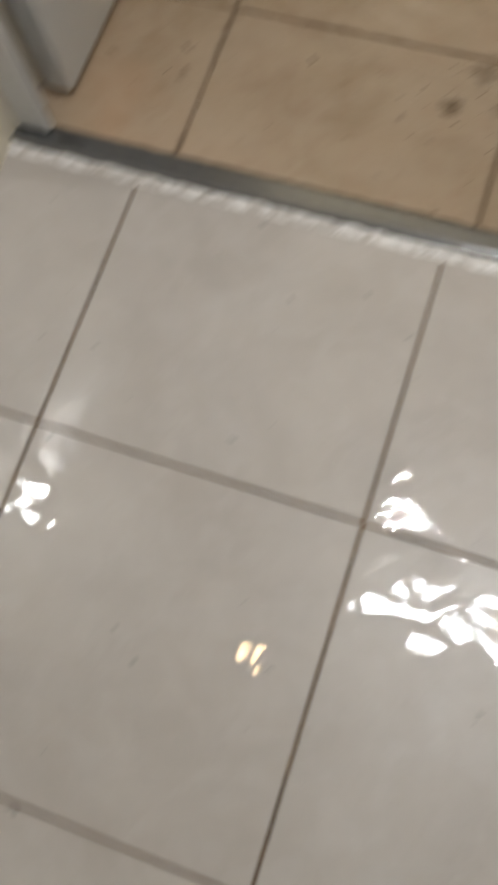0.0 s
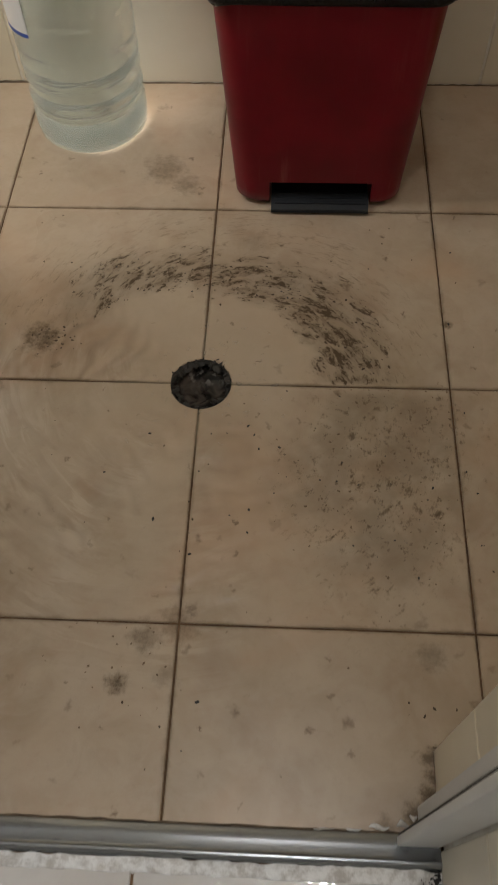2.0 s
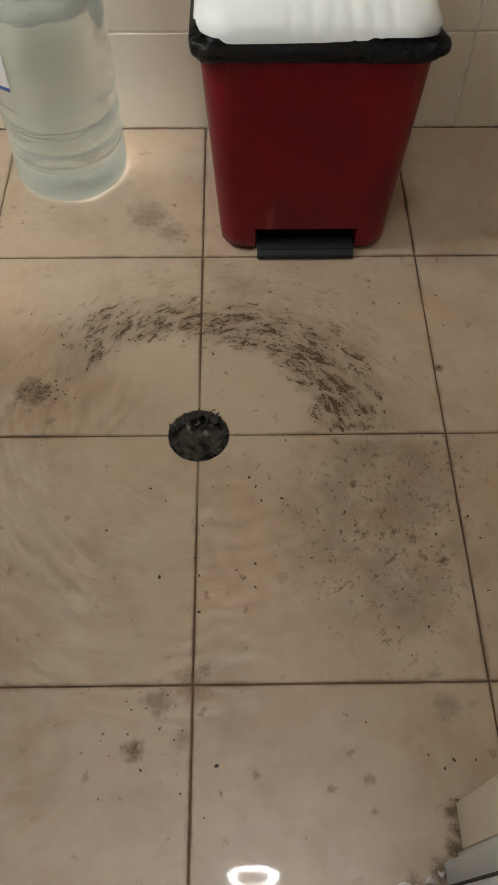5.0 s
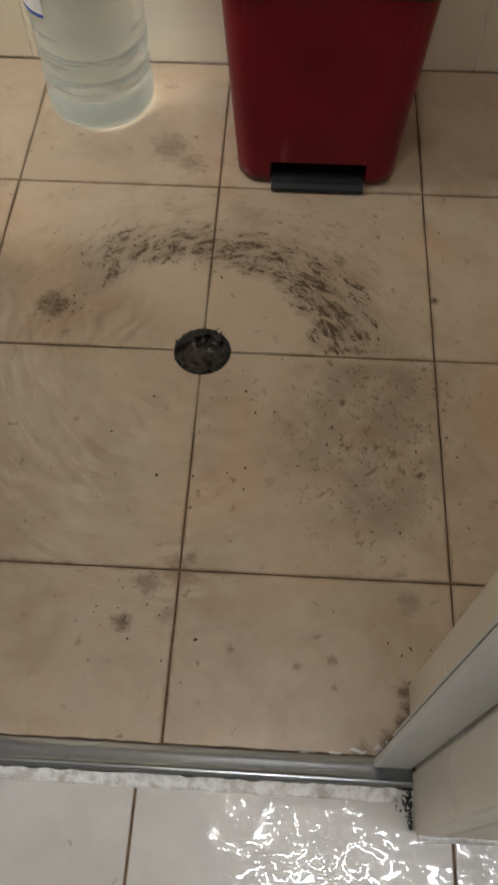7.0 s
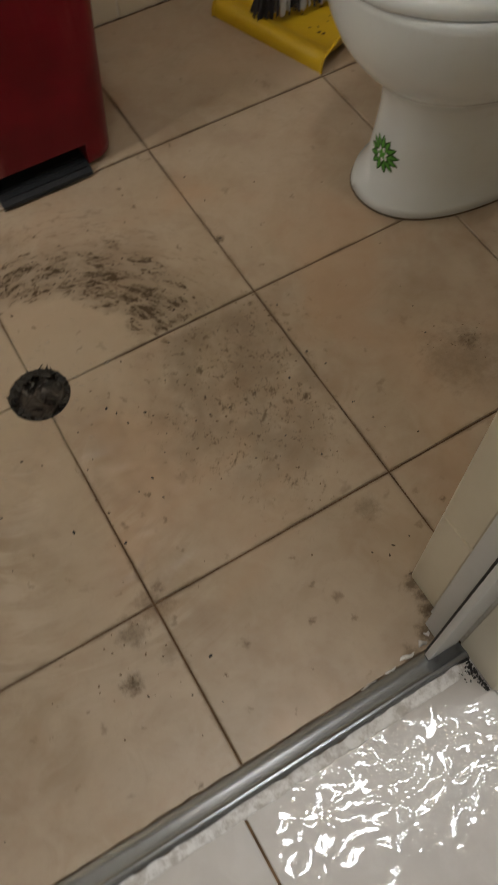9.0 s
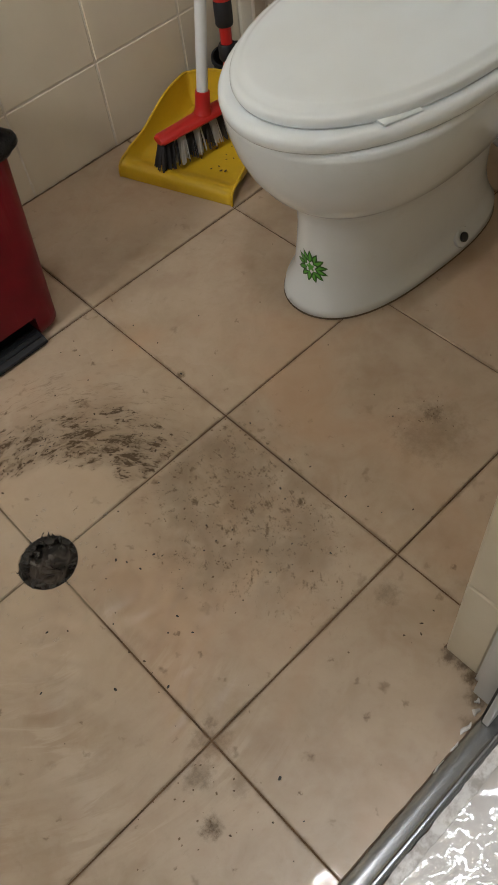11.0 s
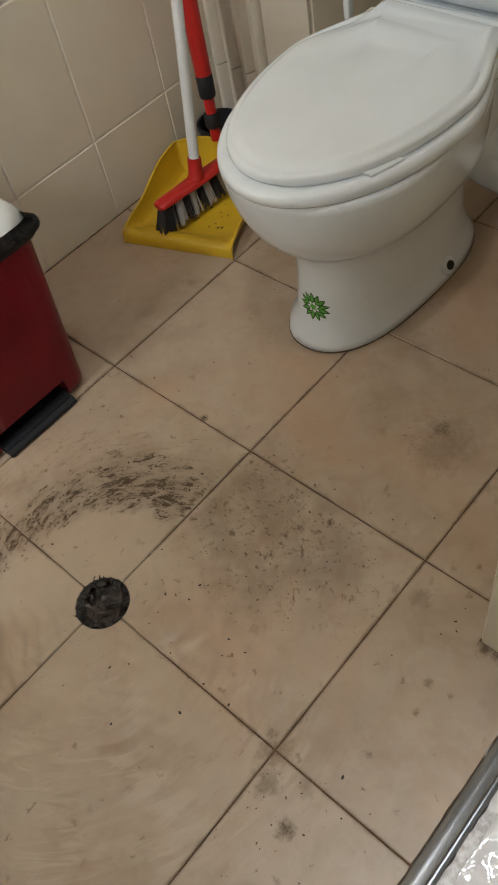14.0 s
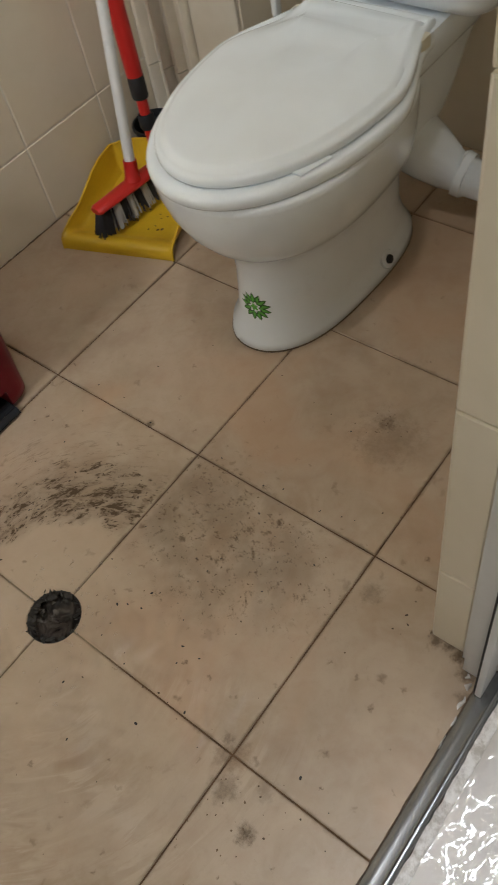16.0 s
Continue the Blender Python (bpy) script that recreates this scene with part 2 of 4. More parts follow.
    m.set(Specular_IOR_Level=m.math("MULTIPLY_ADD", dirt, -0.35, 0.45, clamp=True))
    m.set(Coat_Weight=wet, Coat_IOR=1.33, Coat_Roughness=m.math("MULTIPLY_ADD", m.math("MULTIPLY", m.ramp(far, 0.36, 0.56), m.ramp(y, -0.36, -0.22)), 0.29, 0.03), Coat_Normal=m.bump(ripple, 0.45, 0.003))
    return m.mat


def make_hall_tile():
    m = Nodes("pale_wet_floor_tile")
    p = m.position()
    rnd = m.node("ObjectInfo").outputs["Random"]
    cloud = m.ramp(m.noise(p, 4.5, 5, 0.62, 0.8), 0.3, 0.72)
    veil = m.ramp(m.noise(p, 24.0, 5, 0.65, 0.8), 0.4, 0.7)
    base = m.mix(cloud, (0.53, 0.490, 0.455), (0.45, 0.410, 0.375))
    base = m.mix(m.math("MULTIPLY", veil, 0.22), base, (0.64, 0.61, 0.59))
    base = m.mix(m.math("MULTIPLY", rnd, 0.12), base, (0.43, 0.37, 0.31))
    speck = m.math("MULTIPLY", m.ramp(m.noise(p, 40.0, 3), 0.69, 0.74), 0.35)
    base = m.mix(speck, base, (0.09, 0.07, 0.055))
    sep = m.node("SeparateXYZ", Vector=p)
    # the water that spills over the strip is restless at the door and calm further off
    hem = m.math("MULTIPLY_ADD", m.noise(p, 6.0, 2), 0.10, sep.outputs[1])
    rough_water = m.math("MULTIPLY", m.ramp(m.math("MULTIPLY_ADD", m.noise(p, 8.0, 2), 0.12, sep.outputs[0]), 0.0, 0.16), m.ramp(hem, -0.72, -0.58, 0.0, 1.0))
    swell = m.math("MULTIPLY", m.ramp(sep.outputs[0], -0.05, 0.20, 0.30, 1.0), m.ramp(sep.outputs[1], -1.10, -0.70, 0.75, 1.0))
    ripple = m.math("ADD", m.math("MULTIPLY", m.math("MULTIPLY", m.noise(p, 38.0, 0.6, 0.45, 0.9), 0.70), rough_water), m.math("MULTIPLY", m.math("MULTIPLY", m.noise(p, 26.0, 0.5, 0.5, 1.1), 0.56), swell))
    slow = m.noise(p, 9.0, 1)
    fine = m.noise(p, 380.0, 3)
    first = m.bump(slow, 0.10, 0.006)
    m.set(Base_Color=base, Roughness=m.math("MULTIPLY_ADD", fine, 0.1, 0.34), Normal=m.bump(fine, 0.08, 0.0006))
    m.set(Coat_Weight=1.0, Coat_IOR=1.48, Coat_Roughness=0.012, Coat_Normal=m.bump(ripple, 0.62, 0.0050, first))
    return m.mat


def make_wall_tile(name, a, b):
    m = Nodes(name)
    p = m.position()
    rnd = m.node("ObjectInfo").outputs["Random"]
    cloud = m.ramp(m.noise(p, 7.0, 4, 0.6), 0.3, 0.75)
    base = m.mix(cloud, a, b)
    base = m.mix(m.math("MULTIPLY", rnd, 0.12), base, tuple(c * 0.72 for c in b))
    wavy = m.noise(p, 16.0, 2)
    m.set(Base_Color=base, Roughness=m.math("MULTIPLY_ADD", cloud, 0.08, 0.30), Normal=m.bump(wavy, 0.05, 0.003))
    return m.mat


def make_grout(name, colour, dark, silt=None):
    m = Nodes(name)
    p = m.position()
    f = m.ramp(m.noise(p, 22.0, 4, 0.7), 0.35, 0.7)
    base = m.mix(f, colour, dark)
    if silt:
        # silt fills the joints round the drain
        r = m.math("MULTIPLY_ADD", m.noise(p, 30.0, 3), 0.08, m.vmath("LENGTH", m.vmath("MULTIPLY", p, (1.0, 1.0, 0.0))))
        base = m.mix(m.ramp(r, 0.10, 0.19, 0.55, 0.0), base, silt)
    m.set(Base_Color=base, Roughness=0.85, Normal=m.bump(m.noise(p, 500.0, 3), 0.4, 0.001))
    return m.mat


def make_red():
    m = Nodes("red_plastic")
    p = m.position()
    streaks = m.noise(m.vmath("MULTIPLY", p, (1.0, 1.0, 0.09)), 55.0, 4, 0.6)
    low = m.ramp(m.node("SeparateXYZ", Vector=p).outputs[2], 0.05, 0.20, 1.0, 0.25)
    scum = m.math("MULTIPLY", m.math("MULTIPLY", m.ramp(streaks, 0.56, 0.78), low), 0.36)
    base = m.mix(m.ramp(m.noise(p, 9.0, 3), 0.3, 0.7), (0.215, 0.004, 0.014), (0.155, 0.003, 0.010))
    m.set(Base_Color=m.mix(scum, base, (0.42, 0.17, 0.16)), Roughness=m.math("MULTIPLY_ADD", streaks, 0.22, 0.24), Normal=m.bump(m.noise(p, 160.0, 3), 0.07, 0.0012), Specular_IOR_Level=0.28)
    return m.mat


def make_ceramic(name, colour, rough, grime):
    m = Nodes(name)
    p = m.position()
    stain = m.math("MULTIPLY", m.ramp(m.noise(p, 30.0, 5, 0.7), 0.50, 0.75), grime)
    film = m.math("MULTIPLY", m.ramp(m.noise(p, 6.0, 3), 0.4, 0.7), 0.08)
    base = m.mix(m.math("MAXIMUM", stain, film), colour, (0.42, 0.38, 0.31))
    m.set(Base_Color=base, Roughness=m.math("MULTIPLY_ADD", m.noise(p, 20.0), 0.10, rough), Normal=m.bump(m.noise(p, 25.0, 2), 0.02, 0.003), Coat_Weight=0.3, Coat_Roughness=0.05)
    return m.mat


def make_metal():
    m = Nodes("worn_aluminium")
    p = m.position()
    scratch = m.noise(m.vmath("MULTIPLY", p, (1.0, 40.0, 40.0)), 6.0, 4, 0.7)
    spots = m.ramp(m.noise(p, 70.0, 5, 0.7), 0.55, 0.75)
    base = m.mix(m.math("MULTIPLY", spots, 0.45), (0.25, 0.255, 0.26), (0.12, 0.115, 0.11))
    m.set(Base_Color=base, Metallic=0.85, Roughness=m.math("MULTIPLY_ADD", scratch, 0.14, 0.17), Normal=m.bump(scratch, 0.04, 0.0005))
    return m.mat


def make_bag():
    m = Nodes("black_bin_liner")
    p = m.position()
    crease = m.noise(p, 42.0, 4, 0.6, 1.2)
    m.set(Base_Color=m.mix(m.noise(p, 20.0), (0.012, 0.012, 0.013), (0.022, 0.021, 0.02)), Roughness=m.math("MULTIPLY_ADD", crease, 0.2, 0.20), Normal=m.bump(crease, 0.8, 0.006))
    return m.mat


def make_clear(name, ior, tint, milk):
    """Clear plastic or water with a trace of milkiness."""
    m = Nodes(name)
    p = m.position()
    m.set(Base_Color=(*tint, 1), Transmission_Weight=1.0, IOR=ior, Roughness=0.02, Normal=m.bump(m.noise(m.vmath("MULTIPLY", p, (1.0, 1.0, 5.0)), 16.0, 2, 0.5, 0.4), 0.22, 0.004))
    scatter = m.node("BsdfTranslucent", Color=(0.95, 0.97, 0.88, 1))
    gleam = m.node("BsdfDiffuse", Color=(0.94, 0.96, 0.87, 1))
    half = m.node("MixShader", Fac=0.5)
    m.tree.links.new(scatter.outputs[0], half.inputs[1])
    m.tree.links.new(gleam.outputs[0], half.inputs[2])
    both = m.node("MixShader", Fac=m.math("MULTIPLY_ADD", m.noise(p, 18.0, 3), milk, milk * 0.5))
    m.tree.links.new(m.bsdf.outputs[0], both.inputs[1])
    m.tree.links.new(half.outputs[0], both.inputs[2])
    m.tree.links.new(both.outputs[0], m.out.inputs[0])
    return m.mat


def make_drain_water():
    m = Nodes("dark_swirling_water")
    p = m.position()
    swirl = m.noise(p, 34.0, 2, 0.5, 0.9)
    foam = m.math("MULTIPLY", m.ramp(m.noise(p, 75.0, 3, 0.6), 0.50, 0.62), m.ramp(m.node("SeparateXYZ", Vector=p).outputs[1], 0.004, 0.028))
    m.set(Base_Color=m.mix(m.math("MULTIPLY", foam, 0.55), m.mix(m.ramp(swirl, 0.4, 0.65), (0.018, 0.015, 0.013), (0.080, 0.064, 0.054)), (0.5, 0.46, 0.42)), Roughness=0.06, IOR=1.33, Normal=m.bump(swirl, 0.9, 0.014))
    return m.mat


def make_plaster(name, a, b):
    m = Nodes(name)
    p = m.position()
    m.set(Base_Color=m.mix(m.ramp(m.noise(p, 2.2, 4), 0.3, 0.7), a, b), Roughness=0.85, Normal=m.bump(m.noise(p, 120.0, 4), 0.15, 0.002))
    return m.mat


def make_sill_caulk():
    m = Nodes("ragged_white_cement")
    p = m.position()
    m.set(Base_Color=m.mix(m.ramp(m.noise(p, 60.0, 5, 0.7), 0.38, 0.66), (0.80, 0.78, 0.76), (0.46, 0.42, 0.38)), Roughness=0.6, Normal=m.bump(m.noise(p, 160.0, 4), 0.5, 0.002), Coat_Weight=0.6, Coat_Roughness=0.05)
    return m.mat


BATH_TILE, HALL_TILE = make_bath_tile(), make_hall_tile()
WALL_TILE = make_wall_tile("cream_wall_tile", (0.82, 0.74, 0.60), (0.77, 0.685, 0.54))
FLOOR_GROUT = make_grout("dark_floor_grout", (0.18, 0.102, 0.050), (0.078, 0.045, 0.022), (0.36, 0.32, 0.22))
WALL_GROUT = make_grout("wall_grout", (0.88, 0.84, 0.76), (0.70, 0.62, 0.52))
PLASTER = make_plaster("white_plaster", (0.74, 0.72, 0.68), (0.66, 0.64, 0.60))
RED, BAG, METAL, CAULK = make_red(), make_bag(), make_metal(), make_sill_caulk()
CERAMIC = make_ceramic("white_ceramic", (0.84, 0.895, 0.935), 0.10, 0.10)
SEAT_PLASTIC = make_ceramic("white_seat_plastic", (0.86, 0.915, 0.95), 0.20, 0.04)
LID_WHITE = simple("white_lid_plastic", (0.80, 0.82, 0.81), 0.38, vary=0.10, scale=20, dark=(0.55, 0.55, 0.50))
BLACK = simple("black_plastic", (0.009, 0.010, 0.013), 0.55, vary=0.3, dark=(0.022, 0.022, 0.023))
DOOR_WHITE = simple("white_door_paint", (0.72, 0.73, 0.74), 0.40, vary=0.10, scale=12, dark=(0.42, 0.40, 0.36))
FRAME_WHITE = simple("grey_white_frame_paint", (0.78, 0.79, 0.80), 0.38, vary=0.14, scale=18, dark=(0.34, 0.31, 0.27))
PEDAL_BLACK = simple("dull_black_plastic", (0.005, 0.006, 0.009), 0.62, vary=0.3)
GASKET = simple("black_rubber", (0.012, 0.012, 0.012), 0.6)
YELLOW = simple("yellow_plastic", (0.74, 0.47, 0.022), 0.34, vary=0.42, scale=28, dark=(0.42, 0.25, 0.025))
BROOM_RED = simple("red_broom_plastic", (0.52, 0.018, 0.014), 0.32, vary=0.15)
POLE_WHITE = simple("white_painted_pole", (0.74, 0.74, 0.73), 0.30, vary=0.14, scale=40, dark=(0.45, 0.43, 0.40))
BRISTLE_DARK = simple("dark_bristle", (0.035, 0.033, 0.033), 0.6, vary=0.4)
BRISTLE_PALE = simple("pale_bristle", (0.52, 0.50, 0.46), 0.6, vary=0.4)
GREEN = simple("green_sticker", (0.13, 0.48, 0.06), 0.4, vary=0.45, scale=240, dark=(0.03, 0.16, 0.015))
GREEN_DARK = simple("dark_green_print", (0.018, 0.10, 0.012), 0.4, vary=0.5, scale=240)
LABEL_WHITE = simple("white_paper_label", (0.78, 0.79, 0.82), 0.5, vary=0.1)
LABEL_BLUE = simple("blue_print", (0.03, 0.09, 0.42), 0.5, vary=0.1)
CRUMB = simple("dark_grit", (0.022, 0.018, 0.015), 0.5, vary=0.4)
CRUMB_BROWN = simple("brown_crumb", (0.11, 0.07, 0.03), 0.6, vary=0.4)
SOIL = simple("black_grime", (0.03, 0.026, 0.022), 0.5, vary=0.5, scale=80)
CLEAR, WATER = make_clear("clear_bottle_plastic", 1.45, (1.0, 1.0, 0.98), 0.07), make_clear("clear_water", 1.33, (0.985, 1.0, 0.955), 0.17)
SPECK = simple("brown_floor_dirt", (0.23, 0.155, 0.09), 0.85, vary=0.7, scale=120, dark=(0.11, 0.07, 0.04))
DARK_SPECK = simple("dark_brown_floor_dirt", (0.115, 0.075, 0.043), 0.85, vary=0.7, scale=120, dark=(0.05, 0.032, 0.019))
HINGE_CREAM = simple("yellowed_plastic", (0.70, 0.66, 0.52), 0.4, vary=0.2)
FOOT_DIRT = simple("damp_brown_dirt", (0.24, 0.165, 0.10), 0.7, vary=0.9, scale=90, dark=(0.08, 0.052, 0.032))
DRAIN_WATER = make_drain_water()
DROPS = make_clear("clear_drops", 1.33, (1.0, 1.0, 1.0), 0.06)
HOLE = simple("dark_pipe", (0.03, 0.026, 0.022), 0.5)
CHROME = simple("dull_chrome", (0.5, 0.5, 0.5), 0.25, metal=1.0)
FLUTED = make_wall_tile("fluted_tile", (0.70, 0.64, 0.54), (0.62, 0.55, 0.44))

# ---------------------------------------------------------------- mesh helpers


def mesh_of(name, verts, faces, material, smooth=False):
    data = bpy.data.meshes.new(name)
    data.from_pydata([tuple(v) for v in verts], [], faces)
    data.materials.append(material)
    if smooth:
        data.polygons.foreach_set("use_smooth", [True] * len(data.polygons))
    data.update()
    return data


def child(name, data, parent=None, label="", m=None):
    ob = new(name, data)
    if parent is not None:
        ob.parent = parent
    if m is not None:
        ob.matrix_basis = m
    if label:
        ob["label"] = label
    return ob


def part(name, bm, material, parent=None, label="", smooth=True, angle=40):
    """Link a bmesh as one mesh object under a thing or a part."""
    bmesh.ops.recalc_face_normals(bm, faces=bm.faces)
    data = bpy.data.meshes.new(name)
    if smooth:
        for f in bm.faces:
            f.smooth = True
        for e in bm.edges:
            if len(e.link_faces) == 2 and e.calc_face_angle(0) > radians(angle):
                e.smooth = False
    bm.to_mesh(data)
    bm.free()
    data.materials.append(material)
    return child(name, data, parent, label)


def thing(name, x=0, y=0, z=0, rz=0):
    ob = new(name)
    ob.empty_display_size = 0.05
    ob.matrix_basis = pose(x, y, z, 0, 0, rz)
    return ob


def box_bm(x0, x1, y0, y1, z0, z1, bevel=0.0, segments=2):
    bm = bmesh.new()
    bmesh.ops.create_cube(bm, size=1, matrix=Matrix.Translation(((x0 + x1) / 2, (y0 + y1) / 2, (z0 + z1) / 2)) @ Matrix.Diagonal((x1 - x0, y1 - y0, z1 - z0, 1)))
    if bevel:
        bmesh.ops.bevel(bm, geom=list(bm.edges), offset=bevel, segments=segments, affect="EDGES", profile=0.6)
    return bm


def loft_bm(loops, caps=(True, True)):
    """Skin equal-length closed loops one after another."""
    bm = bmesh.new()
    rows = [[bm.verts.new(v) for v in loop] for loop in loops]
    n = len(rows[0])
    for a, b in zip(rows, rows[1:]):
        for i in range(n):
            bm.faces.new((a[i], a[(i + 1) % n], b[(i + 1) % n], b[i]))
    if caps[0]:
        bm.faces.new(rows[0][::-1])
    if caps[1]:
        bm.faces.new(rows[-1])
    return bm


def turn_bm(profile, n=48, facet=None):
    """Turn a profile of (radius, height) round z. facet(height, angle): a factor on the radius."""
    loops = []
    for r, z in profile:
        loops.append([(r * (facet(z, a) if facet else 1) * math.cos(a), r * (facet(z, a) if facet else 1) * math.sin(a), z) for a in (2 * math.pi * i / n for i in range(n))])
    return loft_bm(loops)


def tube_bm(path, radius, n=14):
    """A round bar along points; radius is one number, or one for each point."""
    pts = [Vector(p) for p in path]
    radii = radius if isinstance(radius, (list, tuple)) else [radius] * len(pts)
    loops = []
    for i, p in enumerate(pts):
        ahead = (pts[min(i + 1, len(pts) - 1)] - pts[max(i - 1, 0)]).normalized()
        side = ahead.cross(Vector((0.3, 1, 0.2))).normalized()
        up = side.cross(ahead)
        loops.append([p + radii[i] * (math.cos(a) * side + math.sin(a) * up) for a in (2 * math.pi * k / n for k in range(n))])
    return loft_bm(loops)


def rounded_loop(x0, x1, y0, y1, z, r, n=6):
    """A rectangle with round corners as a closed loop."""
    pts = []
    for cx, cy, start in ((x1 - r, y1 - r, 0), (x0 + r, y1 - r, 90), (x0 + r, y0 + r, 180), (x1 - r, y0 + r, 270)):
        for k in range(n + 1):
            a = radians(start + 90 * k / n)
            pts.append((cx + r * math.cos(a), cy + r * math.sin(a), z))
    return pts


def slab_data(name, w, d, t, c, material):
    """A tile: w by d, t thick, its upper face at z = 0 with a chamfer c, its corner at the origin."""
    outer = [(0, 0), (w, 0), (w, d), (0, d)]
    inner = [(c, c), (w - c, c), (w - c, d - c), (c, d - c)]
    verts = [(x, y, -t) for x, y in outer] + [(x, y, -c) for x, y in outer] + [(x, y, 0) for x, y in inner]
    faces = [(8, 9, 10, 11)]
    for i in range(4):
        j = (i + 1) % 4
        faces += [(i, j, 4 + j, 4 + i), (4 + i, 4 + j, 8 + j, 8 + i)]
    return mesh_of(name, verts, faces, material)


# ---------------------------------------------------------------- plan
T = 0.33
BACK, INNER, OUTER = 0.645, -0.452, -0.607          # back wall; inner and outer face of the door wall
LEFT, RIGHT, CEIL = -1.30, 1.22, 2.50
DOOR_L, DOOR_R, DOOR_H = -0.515, 0.273, 2.06        # opening in the wall
HALL_S, HALL_W0, HALL_E = -2.6, -1.6, 1.7           # the room outside
PIER_X, PIER_Y = 0.98, 0.36                         # boxed-in corner by the back wall


def setting(name, bm, material, label, category):
    return tagged(part(name, bm, material, None, "", smooth=False), label, category, kind="structure")




def floor_bed_bm(x0, x1, y0, y1, z0, z1, half, radius, n=40):
    """A slab with a round hole at the origin: four blocks about a square, and a collar that turns the square into a circle."""
    bm = bmesh.new()
    for a, b, c, d in ((x0, -half, y0, y1), (half, x1, y0, y1), (-half, half, y0, -half), (-half, half, half, y1)):
        bmesh.ops.create_cube(bm, size=1, matrix=Matrix.Translation(((a + b) / 2, (c + d) / 2, (z0 + z1) / 2)) @ Matrix.Diagonal((b - a, d - c, z1 - z0, 1)))
    rings = [[], []]
    for k in range(n):
        a = 2 * math.pi * (k + 0.5) / n
        s = half / max(abs(math.cos(a)), abs(math.sin(a)))
        rings[0].append(bm.verts.new((s * math.cos(a), s * math.sin(a), z1 - 0.0002)))
        rings[1].append(bm.verts.new((radius * math.cos(a), radius * math.sin(a), z1 - 0.0002)))
    for k in range(n):
        bm.faces.new((rings[0][k], rings[0][(k + 1) % n], rings[1][(k + 1) % n], rings[1][k]))
    return bm


floor = setting("floor", floor_bed_bm(LEFT - 0.1, RIGHT + 0.1, -0.545, BACK + 0.1, -0.10, -0.0022, 0.06, 0.0408), FLOOR_GROUT, "beige ceramic tiled bathroom floor with dark joints, wet and dirty", "floor")
hall_floor = setting("floor_outside", box_bm(HALL_W0 - 0.1, HALL_E + 0.1, HALL_S - 0.1, -0.545, -0.10, -0.0022), FLOOR_GROUT, "pale tiled floor outside the door under running water", "floor")
back_wall = setting("wall_back", box_bm(LEFT - 0.1, RIGHT + 0.1, BACK + 0.0014, BACK + 0.12, -0.002, CEIL), WALL_GROUT, "back wall with cream ceramic tiles", "wall")
left_wall = setting("wall_left", box_bm(LEFT - 0.12, LEFT, OUTER, BACK, -0.002, CEIL), WALL_TILE, "cream tiled side wall of the bathroom", "wall")
right_wall = setting("wall_right", box_bm(RIGHT, RIGHT + 0.12, OUTER, BACK, -0.002, CEIL), WALL_TILE, "cream tiled wall behind the toilet", "wall")
door_wall = setting("wall_door_right", box_bm(DOOR_R + 0.004, HALL_E, OUTER + 0.004, INNER - 0.004, -0.002, CEIL), WALL_GROUT, "tiled wall beside the bathroom door", "wall")
door_wall_l = setting("wall_door_left", box_bm(HALL_W0, DOOR_L, OUTER, INNER, -0.002, CEIL), WALL_TILE, "tiled wall beside the bathroom door", "wall")
lintel = setting("wall_over_door", box_bm(DOOR_L, DOOR_R + 0.004, OUTER, INNER, DOOR_H, CEIL), WALL_TILE, "wall above the bathroom door", "wall")
ceiling = setting("ceiling", box_bm(HALL_W0 - 0.1, HALL_E + 0.1, HALL_S - 0.1, BACK + 0.12, CEIL, CEIL + 0.1), PLASTER, "plain white ceiling", "ceiling")
for nm, b in (("wall_south", (HALL_W0 - 0.1, HALL_E + 0.1, HALL_S - 0.1, HALL_S, -0.002, CEIL)), ("wall_west", (HALL_W0 - 0.1, HALL_W0, HALL_S, OUTER, -0.002, CEIL)), ("wall_east", (HALL_E, HALL_E + 0.1, HALL_S, OUTER, -0.002, CEIL))):
    setting(nm, box_bm(*b), PLASTER, "plain light plastered wall outside the bathroom", "wall")

# ---------------------------------------------------------------- threshold
sill = tagged(thing("threshold", 0, -0.545), "worn grey aluminium threshold strip across the doorway", "threshold", kind="structure")


def strip_bm(profile, x0, x1, n=40, ragged=0.0):
    """Run a (y, z) profile along x; ragged: how far its edges wander."""
    loops = []
    for i in range(n + 1):
        x = x0 + (x1 - x0) * i / n
        loops.append([(x, y + ragged * noise.noise((x * 60, y * 90, 3.1)), z * (1 + (0.6 * noise.noise((x * 75, y * 50, 7.7)) if ragged else 0))) for y, z in profile])
    return loft_bm(loops)


part("strip", strip_bm([(0.0116, -0.002), (0.0120, 0.0028), (0.0104, 0.0040), (0.001, 0.0044), (-0.0075, 0.0047), (-0.0098, 0.0053), (-0.0110, 0.0069), (-0.0133, 0.0073), (-0.0156, 0.0063), (-0.0184, 0.003), (-0.0188, -0.002)], DOOR_L, DOOR_R, 30), METAL, sill)
part("cement_bead", strip_bm([(-0.0186, -0.002), (-0.0186, 0.0032), (-0.0210, 0.0026), (-0.0250, 0.0018), (-0.0290, 0.0011), (-0.0315, 0.0004), (-0.033, -0.002)], DOOR_L, DOOR_R, 260, 0.0030), CAULK, sill, "ragged white cement bead along the strip")
part("inner_bead", strip_bm([(0.0122, -0.002), (0.0128, 0.002), (0.0140, 0.0014), (0.0152, -0.002)], DOOR_L, DOOR_R, 160, 0.0014), FOOT_DIRT, sill, "brown grimy line along the strip")

